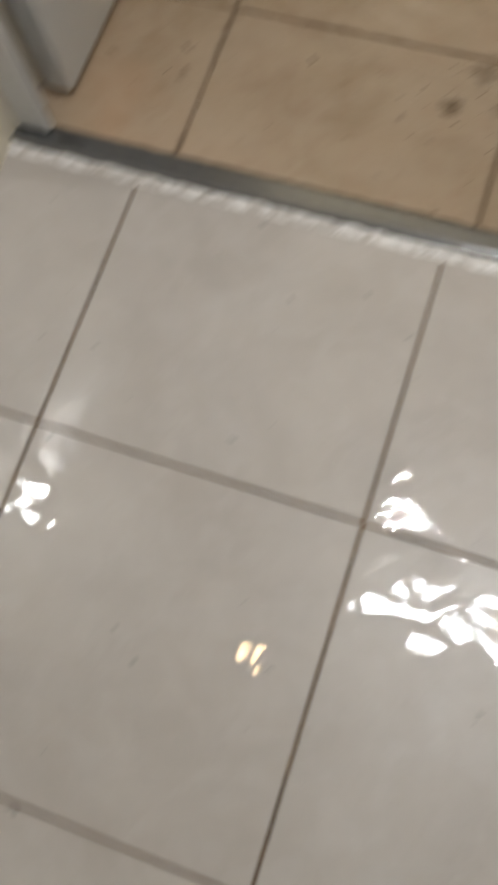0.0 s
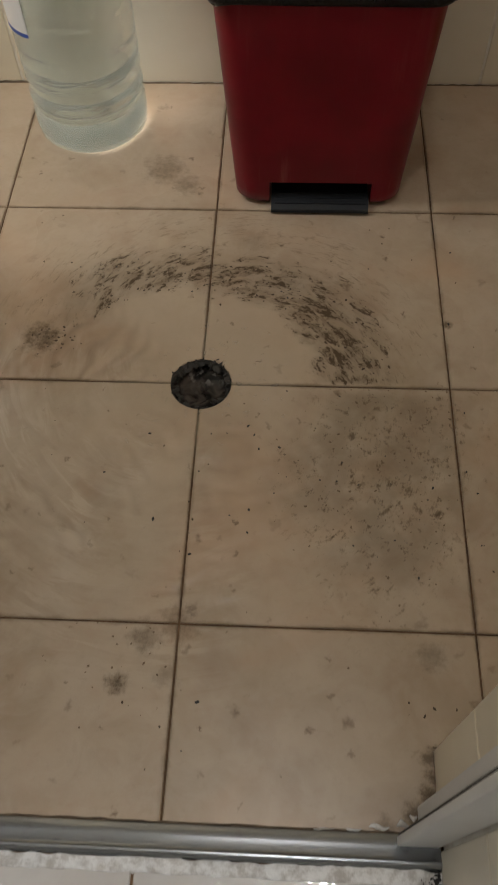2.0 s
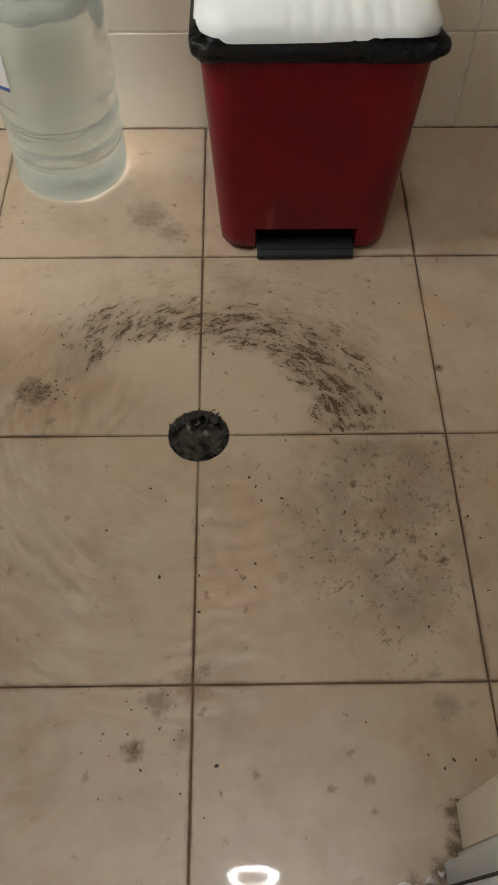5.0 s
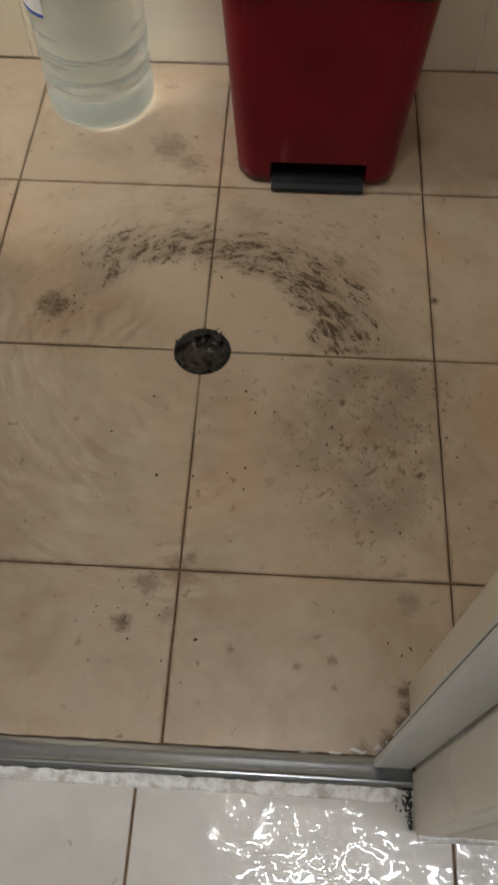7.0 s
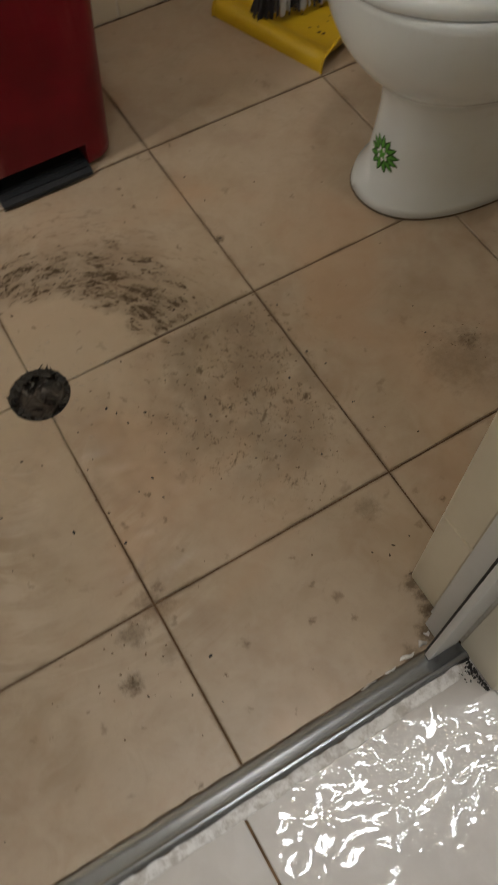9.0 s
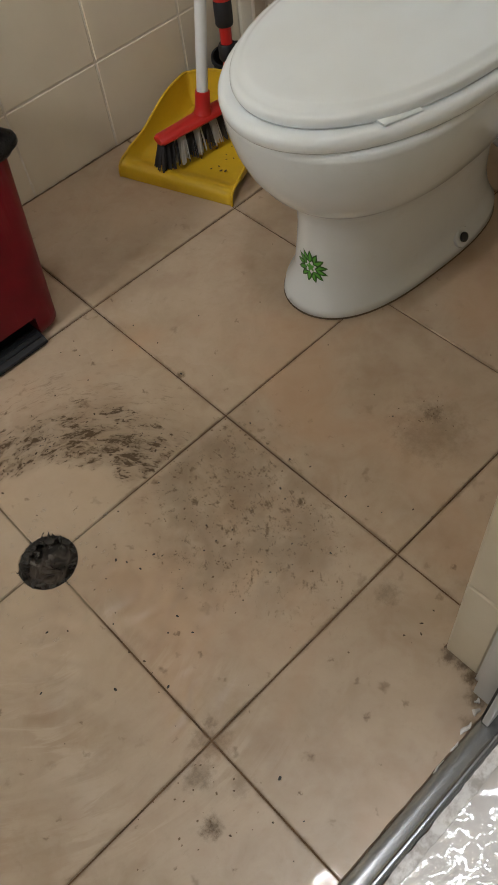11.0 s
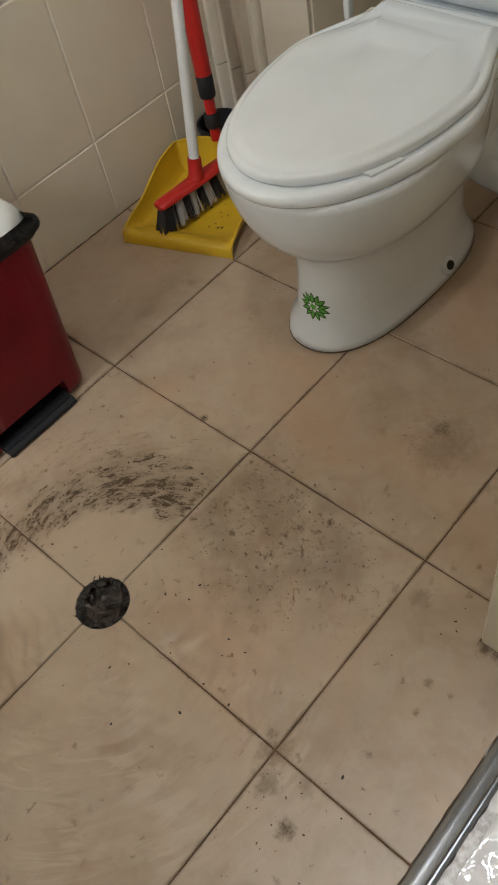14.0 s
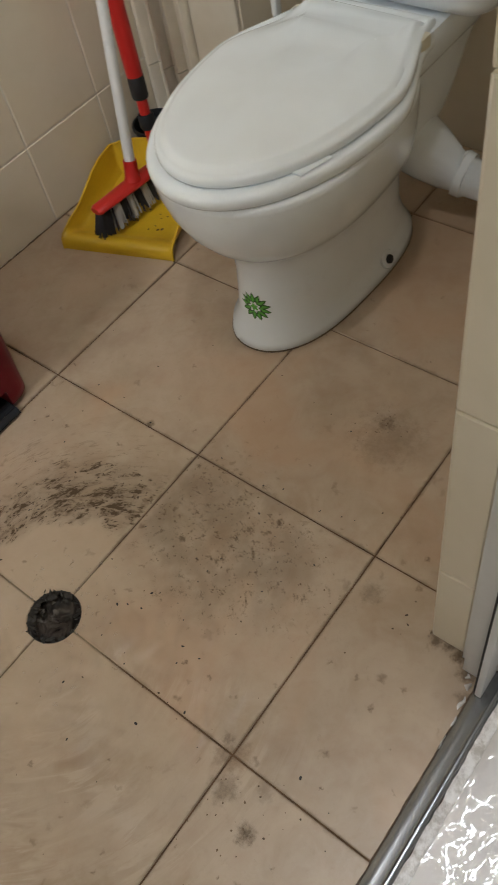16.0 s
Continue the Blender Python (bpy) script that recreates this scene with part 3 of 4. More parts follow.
setting("white_line_outside", strip_bm([(-0.6072, -0.002), (-0.6072, 0.004), (-0.609, 0.0035), (-0.6125, 0.0005), (-0.613, -0.002)], DOOR_R + 0.003, HALL_E, 90, 0.0010), CAULK, "thin white line along the foot of the wall", "sealant")

# ---------------------------------------------------------------- door frame and door
frame_ob = tagged(thing("door_frame"), "grey-white painted metal door frame with black seal", "door frame", kind="structure")


def jamb(x_wall, s):
    """One upright of the frame; s: +1 when its wall lies towards +x."""
    f = lambda a, b: (min(a, b), max(a, b))
    a, b = f(x_wall - s * 0.042, x_wall - s * 0.001)
    part("jamb", box_bm(a, b, -0.5440, -0.5354, 0.006, DOOR_H, 0.002), FRAME_WHITE, frame_ob)
    a, b = f(x_wall - s * 0.020, x_wall - s * 0.001)
    part("rebate", box_bm(a, b, -0.5323, -0.5075, 0.002, DOOR_H, 0.002), FRAME_WHITE, frame_ob)
    a, b = f(x_wall - s * 0.0400, x_wall - s * 0.001)
    part("seal", box_bm(a, b, -0.5352, -0.5325, 0.006, DOOR_H, 0.001), GASKET, frame_ob, "black rubber seal")
    a, b = f(x_wall - s * 0.006, x_wall + s * 0.0)
    part("grout_bead", box_bm(a, b, -0.5070, -0.5000, 0.002, DOOR_H, 0.001), FRAME_WHITE, frame_ob)


jamb(DOOR_R, 1)
jamb(DOOR_L, -1)
part("head", box_bm(DOOR_L + 0.045, DOOR_R - 0.045, -0.5435, -0.5005, DOOR_H - 0.04, DOOR_H - 0.001, 0.002), FRAME_WHITE, frame_ob)

door = tagged(thing("door", -0.466, -0.492, 0, -1.2), "white painted door leaf standing open against the side", "door", kind="structure")
part("leaf", box_bm(-0.036, 0.0, 0.0, 0.672, 0.012, 2.02, 0.003), DOOR_WHITE, door)
for z in (0.25, 1.75):
    part("hinge", tube_bm([(0.004, -0.006, z), (0.004, -0.006, z + 0.09)], 0.006), CHROME, door)
for x in (-0.075, 0.002):
    handle = part("handle", tube_bm([(x if x > 0 else -0.038, 0.61, 1.0), (x + 0.03, 0.61, 1.0), (x + 0.036, 0.60, 1.0), (x + 0.036, 0.50, 1.0)], 0.008), CHROME, door)

# grime heaped at the foot of the jamb
grime = tagged(thing("grime_heap", 0.262, -0.566), "black wet grime heaped at the foot of the door jamb", "dirt", kind="stuff")
bm = bmesh.new()
rng = random.Random(4)
for i in range(420):
    s = rng.uniform(0.0004, 0.0015)
    y = rng.gauss(0.006, 0.010) if i < 320 else rng.uniform(-0.036, 0.012)
    bmesh.ops.create_icosphere(bm, subdivisions=1, radius=s, matrix=pose(min(0.010, 0.009 - abs(rng.gauss(0, 0.007 if i < 320 else 0.002))), y, s * 0.5 + rng.uniform(0, 0.0015), rng.uniform(0, 90), 0, rng.uniform(0, 90)) @ Matrix.Diagonal((1.4, 1, 0.7, 1)))
part("clumps", bm, SOIL, grime)

foot_dirt = tagged(thing("foot_dirt"), "brown damp dirt along the feet of the tiled walls", "dirt", kind="stuff")
bm = strip_bm([(0.0, -0.001), (0.0, 0.0018), (-0.0006, 0.0010), (-0.0013, 0.0005), (-0.0022, 0.0002), (-0.003, -0.001)], 0.0, 0.5, 300, 0.0014)
bmesh.ops.transform(bm, matrix=pose(DOOR_R + 0.5, INNER, 0, 0, 0, 180), verts=bm.verts)
part("band", bm, FOOT_DIRT, foot_dirt)
bm = strip_bm([(0.0, -0.001), (0.0, 0.0022), (-0.0008, 0.0012), (-0.0018, 0.0004), (-0.0026, -0.001)], LEFT, PIER_X, 500, 0.0014)
bmesh.ops.transform(bm, matrix=pose(0, BACK, 0), verts=bm.verts)
part("band", bm, FOOT_DIRT, foot_dirt)
flakes = tagged(thing("sealant_flakes"), "flaking white sealant at the corner of the threshold strip", "sealant", kind="stuff")
for x, y, long, wide in ((0.215, -0.5275, 0.020, 0.005), (0.238, -0.5245, 0.012, 0.006), (0.190, -0.5310, 0.016, 0.003), (0.160, -0.5315, 0.024, 0.002), (0.249, -0.5180, 0.008, 0.005)):
    loops = []
    for i in range(9):
        f = i / 8
        q = max(0.12, math.sin(math.pi * f) ** 0.5) * (1 + 0.5 * noise.noise((x * 90 + i * 0.35, 2.0, 1.0)))
        c = (x + long * (f - 0.5), y + 0.0025 * noise.noise((x * 70 + i * 0.25, 5.0, 3.0)))
        loops.append([(c[0], c[1] + wide * 0.5 * q * math.cos(t), 0.0012 + 0.0022 * q * max(-0.6, math.sin(t))) for t in (2 * math.pi * k / 8 for k in range(8))])
    part("flake", loft_bm(loops), CAULK, flakes)

# ---------------------------------------------------------------- boxed corner with fluted tile
pier = tagged(thing("wall_pier"), "boxed-in corner with cream fluted tiles beside the back wall", "pier", kind="structure")
part("core", box_bm(PIER_X + 0.006, RIGHT, PIER_Y + 0.006, BACK + 0.004, -0.002, CEIL), WALL_GROUT, pier)
for z0, z1 in ((0.002, 0.174), (0.177, 0.475), (0.478, 0.775), (0.778, 1.075)):
    part("smooth_tile", box_bm(PIER_X - 0.002, PIER_X + 0.006, PIER_Y + 0.003, 0.478, z0, z1, 0.0012), FLUTED, pier)
    loop = []
    n = 40
    for i in range(n + 1):
        y = 0.481 + (0.643 - 0.481) * i / n
        wave = max(0.0, math.sin((y - 0.481) / 0.0405 * 2 * math.pi)) ** 0.6
        loop.append((PIER_X + 0.003 - 0.021 * wave, y))
    loop += [(PIER_X + 0.0055, 0.643), (PIER_X + 0.0055, 0.481)]
    part("fluted_tile", loft_bm([[(x, y, z0) for x, y in loop], [(x, y, z1) for x, y in loop]]), FLUTED, pier)

part("end_tile", box_bm(PIER_X + 0.008, RIGHT - 0.002, PIER_Y - 0.001, PIER_Y + 0.006, 0.002, 1.2, 0.0012), WALL_TILE, pier)

# ---------------------------------------------------------------- floor drain
drain = tagged(thing("floor_drain"), "open round floor drain full of dark swirling water", "drain")
part("pipe", loft_bm([[(r * math.cos(a), r * math.sin(a), z) for a in (2 * math.pi * k / 40 for k in range(40))] for r, z in ((0.0405, -0.0025), (0.0385, -0.004), (0.0375, -0.03), (0.0375, -0.09))], (False, True)), HOLE, drain)
bm = bmesh.new()
rows = []
for i in range(13):
    rr = 0.0378 * i / 12
    rows.append([bm.verts.new((rr * math.cos(a), rr * math.sin(a), -0.011 + 0.0035 * noise.noise((rr * 90 + math.cos(a + rr * 60), math.sin(a + rr * 60) * 1.5, 2.0)) - 0.012 * (1 - i / 12) ** 2)) for a in (2 * math.pi * k / 40 for k in range(40))])
for a, b in zip(rows, rows[1:]):
    for k in range(40):
        bm.faces.new((a[k], a[(k + 1) % 40], b[(k + 1) % 40], b[k]))
bmesh.ops.remove_doubles(bm, verts=bm.verts, dist=1e-6)
part("water", bm, DRAIN_WATER, drain, "dark water with foam")
bm = bmesh.new()
for i in range(120):
    a = rng.uniform(0.15, math.pi - 0.3) if i < 50 else rng.uniform(0, 2 * math.pi)
    s = rng.uniform(0.002, 0.006) if i < 50 else rng.uniform(0.0015, 0.0040)
    bmesh.ops.create_icosphere(bm, subdivisions=1, radius=s, matrix=pose(0.037 * math.cos(a) + rng.gauss(0, 0.003), 0.037 * math.sin(a) + rng.gauss(0, 0.003), -0.003, rng.uniform(0, 90), 0, rng.uniform(0, 180)) @ Matrix.Diagonal((1.7, 1, 0.5, 1)))
part("debris", bm, SOIL, drain, "clotted dirt on the rim")

# ---------------------------------------------------------------- pedal bin
bin_ob = tagged(thing("pedal_bin", 0.155, 0.475), "dark red plastic pedal bin with white lid and black liner", "bin")
H = 0.325
N0, N1, NH = -0.074, 0.080, 0.044                    # notch for the pedal


def bin_loop(z, notch):
    """The bin's outline at height z, drawn in by notch where the pedal sits."""
    f = z / H
    tuck = 0.006 if z < 0.006 else 0.0
    w, d = 0.126 + 0.022 * f - tuck, 0.134 + 0.004 * f - tuck
    pts = rounded_loop(-w, w, -d, d, z, 0.034)
    k = 3 * 7
    return pts[:k] + [(N0, -d, z), (N0 + 0.001, -d + notch, z), (N1 - 0.001, -d + notch, z), (N1, -d, z)] + pts[k:]


levels = [(0.004, 0.045), (0.012, 0.045), (0.028, 0.045), (NH, 0.045), (NH + 0.001, 0.0004)] + [(H * k / 8, 0.0002) for k in range(2, 9)]
part("body", loft_bm([bin_loop(z, q) for z, q in levels]), RED, bin_ob, angle=50)
# black panel added at the back of the notch as its shade
part("recess_shade", box_bm(N0 + 0.002, N1 - 0.002, -0.0905, -0.0885, 0.003, NH - 0.001, 0.0005), PEDAL_BLACK, bin_ob, "black panel standing in for the shade in the pedal recess")
pedal = part("pedal", loft_bm([[(x, y, z) for y, z in ((-0.092, 0.006), (-0.092, 0.014), (-0.130, 0.0165), (-0.147, 0.0145), (-0.1535, 0.010), (-0.1545, 0.005), (-0.150, 0.002), (-0.130, 0.0025))] for x in (N0 + 0.003, N0 + 0.006, 0.0, N1 - 0.006, N1 - 0.003)]), PEDAL_BLACK, bin_ob, "blue-black plastic foot pedal", angle=35)
for k in range(3):
    part("pedal_rib", box_bm(N0 + 0.008, N1 - 0.008, -0.146 + 0.011 * k, -0.143 + 0.011 * k, 0.0138 + 0.0008 * k, 0.0166 + 0.0008 * k, 0.0008), PEDAL_BLACK, pedal)
# liner: a crumpled skirt under the lid
bm = bmesh.new()
base_loop = rounded_loop(-0.150, 0.150, -0.140, 0.140, 0, 0.036, 24)
rows = []
for k, (z, grow) in enumerate(((H + 0.022, -0.004), (H + 0.015, 0.006), (H + 0.008, 0.008), (H + 0.002, 0.008), (H - 0.003, 0.006), (H - 0.007, 0.004))):
    row = []
    for i, (x, y, _) in enumerate(base_loop):
        d = Vector((x, y)).normalized()
        n1 = noise.noise((x * 26, y * 26, z * 12)) + 0.5 * noise.noise((x * 70, y * 70, z * 30))
        drop = (0.026 * noise.noise((x * 13, y * 13, 5.0)) - 0.020 * max(0, -x / 0.15) ** 2 * (1 if y < 0 else 0.4) - 0.004) * k / 5
        corner = max(0.0, abs(x) / 0.15 + abs(y) / 0.14 - 1.70) * 0.052
        out = grow + 0.010 * n1 + corner * (1 if k in (1, 2, 3) else 0.4)
        row.append(bm.verts.new((x + d.x * out, y + d.y * out, z + drop + 0.006 * n1)))
    rows.append(row)
for a, b in zip(rows, rows[1:]):
    for i in range(len(a)):
        bm.faces.new((a[i], a[(i + 1) % len(a)], b[(i + 1) % len(a)], b[i]))
bmesh.ops.solidify(bm, geom=list(bm.faces), thickness=0.001)
part("liner", bm, BAG, bin_ob, "crumpled black bin liner", angle=70)
# lid: domed, with grooves running front to back
bm = bmesh.new()
nx, ny = 60, 30
lw, ld, lr = 0.153, 0.140, 0.05
grid = []
for j in range(ny + 1):
    row = []
    for i in range(nx + 1):
        u, v = -1 + 2 * i / nx, -1 + 2 * j / ny
        # map the square to a rounded rectangle
        x, y = u * lw, v * ld
        ex, ey = max(0, abs(x) - (lw - lr)), max(0, abs(y) - (ld - lr))
        m = max(ex, ey)
        if ex > 0 and ey > 0:
            q = m / math.hypot(ex, ey)
            x, y = math.copysign(lw - lr + ex * q, x), math.copysign(ld - lr + ey * q, y)
        edge = max(abs(u), abs(v))
        dome = 0.018 * (1 - edge ** 4) + 0.012 * (1 - max(0, (edge - 0.86) / 0.14) ** 2.2)
        groove = 0.0
        for gx in (-0.028, -0.008, 0.012, 0.032, 0.052, 0.072):
            groove -= 0.0028 * math.exp(-((x - gx * (1 - 0.25 * v)) / 0.0035) ** 2)
        row.append(bm.verts.new((x, y, H + 0.020 + dome + groove * (1 if edge < 0.97 else 0.4))))
    grid.append(row)
for j in range(ny):
    for i in range(nx):
        bm.faces.new((grid[j][i], grid[j][i + 1], grid[j + 1][i + 1], grid[j + 1][i]))
rim = [e for e in bm.edges if e.is_boundary]
ext = bmesh.ops.extrude_edge_only(bm, edges=rim)
low = [g for g in ext["geom"] if isinstance(g, bmesh.types.BMVert)]
for v in low:
    v.co.z = H + 0.004
    v.co.x *= 1.012
    v.co.y *= 1.012
part("lid", bm, LID_WHITE, bin_ob, "white grooved plastic lid", angle=55)

# ---------------------------------------------------------------- water bottle
bottle = tagged(thing("water_bottle", -0.222, 0.540), "large clear plastic bottle filled with water, standing by the wall", "bottle")
R = 0.092


def bottle_profile(shrink=0.0):
    rows = [(0.30 * R, 0.014), (0.78 * R, 0.005), (0.91 * R, 0.001), (0.985 * R, 0.008), (R, 0.022), (R, 0.046), (0.955 * R, 0.054), (0.955 * R, 0.058), (0.995 * R, 0.066), (R, 0.078), (0.955 * R, 0.090), (0.97 * R, 0.098), (R, 0.108), (0.985 * R, 0.120)]
    for k in range(6):
        z = 0.130 + 0.015 * k
        rows += [(R, z), (0.962 * R, z + 0.008)]
    rows += [(R, 0.222), (0.985 * R, 0.232), (R, 0.242), (R, 0.268), (0.985 * R, 0.285), (0.955 * R, 0.305), (0.89 * R, 0.325), (0.78 * R, 0.345), (0.62 * R, 0.362), (0.45 * R, 0.376), (0.31 * R, 0.388), (0.255 * R, 0.398)]
    return [(max(0.004, r - shrink), z) for r, z in rows]


def facets(z, a):
    if z < 0.24:
        return 1.0
    f = min(1.0, (z - 0.24) / 0.03) * (1 if z < 0.34 else max(0.0, (0.39 - z) / 0.05))
    return 1 - 0.035 * f * abs(math.sin(4 * a + 0.4)) ** 3


shell = bottle_profile()
outer = turn_bm(shell, 96, facets)
bmesh.ops.recalc_face_normals(outer, faces=outer.faces)
bmesh.ops.solidify(outer, geom=list(outer.faces), thickness=0.0009)
body = part("body", outer, CLEAR, bottle, angle=80)
fill = [(r, z + 0.002) for r, z in bottle_profile(0.0016) if z < 0.292] + [(0.95 * R - 0.0016, 0.298)]
liquid = part("water", turn_bm(fill, 96, facets), WATER, bottle, "clear water up to the shoulder", angle=80)
body.visible_shadow = liquid.visible_shadow = False
part("neck", turn_bm([(0.0235, 0.398), (0.0235, 0.404), (0.028, 0.405), (0.028, 0.409), (0.0225, 0.410), (0.0225, 0.416)], 32), CLEAR, bottle)
part("cap", turn_bm([(0.0245, 0.4105), (0.025, 0.413), (0.025, 0.430), (0.023, 0.433)], 32), LABEL_BLUE, bottle, "blue screw cap")


def label_bm(z0, z1, a0, a1, r, n=16):
    bm = bmesh.new()
    cols = []
    for i in range(n + 1):
        a = radians(a0 + (a1 - a0) * i / n)
        cols.append([bm.verts.new((rr * math.cos(a), rr * math.sin(a), z + 0.006 * i / n)) for rr, z in ((r, z0), (r, z1), (r - 0.0006, z1), (r - 0.0006, z0))])
    for a, b in zip(cols, cols[1:]):
        for k in range(4):
            bm.faces.new((a[k], b[k], b[(k + 1) % 4], a[(k + 1) % 4]))
    bm.faces.new(cols[0])
    bm.faces.new(cols[-1][::-1])
    return bm


label = part("label", label_bm(0.196, 0.246, 200, 240, R + 0.0016), LABEL_WHITE, bottle, "torn white paper label")
part("print_band", label_bm(0.1900, 0.1955, 200, 240, R + 0.0018), LABEL_BLUE, label)

# ---------------------------------------------------------------- toilet
toilet = tagged(thing("toilet", 0.0, 0.0), "white ceramic toilet with closed lid, facing the room", "toilet")

toilet.matrix_basis = pose(0.0, 0.045, 0)


def egg(x_front, x_back, half, z, n=56, blunt=2.2, back=3.2):
    """A closed outline, round in front (-x) and squarer behind."""
    cx = x_front + (x_back - x_front) * 0.48
    pts = []
    for k in range(n):
        a = 2 * math.pi * k / n
        c, s = math.cos(a), math.sin(a)
        p = back if c > 0 else blunt
        L = (x_back - cx) if c > 0 else (cx - x_front)
        pts.append((cx + L * math.copysign(abs(c) ** (2 / p), c), half * math.copysign(abs(s) ** (2 / (p if c > 0 else 2.1)), s), z))
    return pts


foot_rows = [(0.559, 0.980, 0.097, 0.000), (0.554, 0.984, 0.101, 0.004), (0.556, 0.983, 0.099, 0.020), (0.566, 0.974, 0.092, 0.034), (0.573, 0.960, 0.090, 0.06), (0.576, 0.945, 0.090, 0.10), (0.577, 0.942, 0.091, 0.14), (0.574, 0.940, 0.094, 0.172), (0.567, 0.940, 0.098, 0.194)]
bowl_rows = [(0.557, 0.936, 0.104, 0.210), (0.537, 0.933, 0.119, 0.228), (0.516, 0.929, 0.137, 0.250), (0.499, 0.925, 0.147, 0.275), (0.486, 0.921, 0.155, 0.304), (0.478, 0.918, 0.160, 0.334), (0.474, 0.917, 0.162, 0.360), (0.474, 0.916, 0.162, 0.368), (0.478, 0.915, 0.158, 0.373)]


def skew(loop):
    """The foot stands a little askew under the bowl."""
    return [(x, y + max(0.0, 1 - z / 0.26) * 0.020 * (0.95 - x) / 0.37, z) for x, y, z in loop]


pedestal = part("bowl", loft_bm([skew(egg(a, b, w, z, 64, 2.3 + 0.6 * max(0.0, 1 - z / 0.23), 2.6)) for a, b, w, z in foot_rows + bowl_rows]), CERAMIC, toilet, angle=60)


def seat_outline(front, hinge_x, half, rear_half, z, n=40):
    """Round front, widest a little behind the middle, drawn in to the hinge with a flowing curve."""
    left = []
    for k in range(n + 1):
        f = 1 - math.cos(k / n * math.pi / 2) if k < n else 1.0
        x = front + (hinge_x - front) * f
        g = min(1.0, f / 0.62)
        w = half * math.sqrt(max(0.0, 1 - (1 - g) ** 2.25))
        if f > 0.58:
            s = (f - 0.58) / 0.42
            s = s * s * (3 - 2 * s)
            w = half * (1 - s) + rear_half * s
        left.append((x, w))
    pts = [(x, -w, z) for x, w in left] + [(x, w, z) for x, w in left[::-1][:-1]]
    return pts


def scaled(loop, cx, k, z):
    return [(cx + (x - cx) * k, y * k, z) for x, y, _ in loop]


seat = part("seat", loft_bm([scaled(seat_outline(0.464, 0.925, 0.170, 0.112, 0), 0.68, k, z - 0.014) for k, z in ((0.955, 0.3875), (0.985, 0.3878), (0.998, 0.391), (1.003, 0.396), (1.001, 0.401), (0.988, 0.406), (0.96, 0.4085), (0.90, 0.409))]), SEAT_PLASTIC, toilet, "white plastic seat ring", angle=60)
rows = []
outline = seat_outline(0.481, 0.940, 0.159, 0.104, 0, 110)
for k, z in ((0.955, 0.4095), (0.99, 0.4105), (1.0, 0.4145), (0.997, 0.421), (0.985, 0.4245), (0.955, 0.426), (0.925, 0.4265), (0.905, 0.4305), (0.87, 0.4315), (0.80, 0.4320), (0.72, 0.4325), (0.64, 0.4328), (0.56, 0.433), (0.48, 0.4333), (0.4, 0.4335), (0.2, 0.4338)):
    row = []
    for x, y, zz in scaled(outline, 0.68, k, z - 0.014):
        # shell flutes fan out from the hinge
        fan = math.atan2(y, 0.98 - x)
        dist = math.hypot(y, 0.98 - x)
        flute = 0.0060 * math.sin(fan * 15 + 1.0) * max(0.0, 1 - abs(dist - 0.16) / 0.14) * (1 if 0.3 < k < 0.93 else 0)
        row.append((x, y, zz + flute))
    rows.append(row)
lid = part("seat_lid", loft_bm(rows), SEAT_PLASTIC, toilet, "white closed lid with shell flutes", angle=60)
part("lift_tab", loft_bm([[(0.562 + 0.050 * f, -0.1275 - 0.0150 * f + o, z - 0.014) for o, z in ((0.014, 0.4100), (0.0015, 0.4100), (0.0, 0.4112), (0.0015, 0.4125), (0.014, 0.4140))] for f in (0, 0.25, 0.5, 0.75, 1)]), SEAT_PLASTIC, lid)
for y in (-0.109, 0.109):
    part("hinge_block", box_bm(0.872, 0.902, y - 0.009, y + 0.009, 0.389, 0.409, 0.003), HINGE_CREAM, toilet, "yellowed plastic hinge block")
for y in (-0.09, 0.09):
    part("hinge", tube_bm([(0.912, y - 0.022, 0.394), (0.912, y + 0.022, 0.394)], 0.008, 16), SEAT_PLASTIC, toilet)
# shelf behind the bowl and the cistern on it
part("cistern_shelf", loft_bm([rounded_loop(0.86, 1.13, -0.105 - g, 0.105 + g, z, 0.03) for g, z in ((-0.03, 0.30), (0.0, 0.345), (0.008, 0.385), (0.004, 0.398))]), CERAMIC, toilet, angle=60)
cistern = part("cistern", loft_bm([rounded_loop(0.952 - g, 1.135, -0.175 - g, 0.175 + g, z, 0.04) for g, z in ((-0.03, 0.400), (-0.006, 0.408), (0.0, 0.424), (0.006, 0.60), (0.010, 0.76))]), CERAMIC, toilet, angle=60)
part("cistern_lid", loft_bm([rounded_loop(0.935, 1.145, -0.193, 0.193, z, 0.045) for z in (0.761, 0.785, 0.792)]), CERAMIC, cistern, angle=60)
part("trap", loft_bm([rounded_loop(x0, x1, -w, w, z, 0.040 if w > 0.05 else 0.03) for x0, x1, w, z in ((0.930, 1.010, 0.042, 0.140), (0.905, 1.055, 0.056, 0.160), (0.895, 1.085, 0.066, 0.195), (0.890, 1.105, 0.074, 0.240), (0.885, 1.118, 0.084, 0.295), (0.880, 1.125, 0.097, 0.345))]), CERAMIC, toilet, "white ceramic trap under the cistern shelf", angle=60)
outlet = part("outlet_pipe", tube_bm([(0.955, 0.0, 0.205), (0.985, -0.010, 0.180), (1.005, -0.030, 0.150), (1.020, -0.060, 0.118), (1.028, -0.095, 0.094), (1.032, -0.130, 0.084), (1.032, -0.40, 0.078)], [0.056, 0.058, 0.057, 0.051, 0.041, 0.035, 0.034], 32), CERAMIC, toilet, "white waste pipe bend behind the pan")
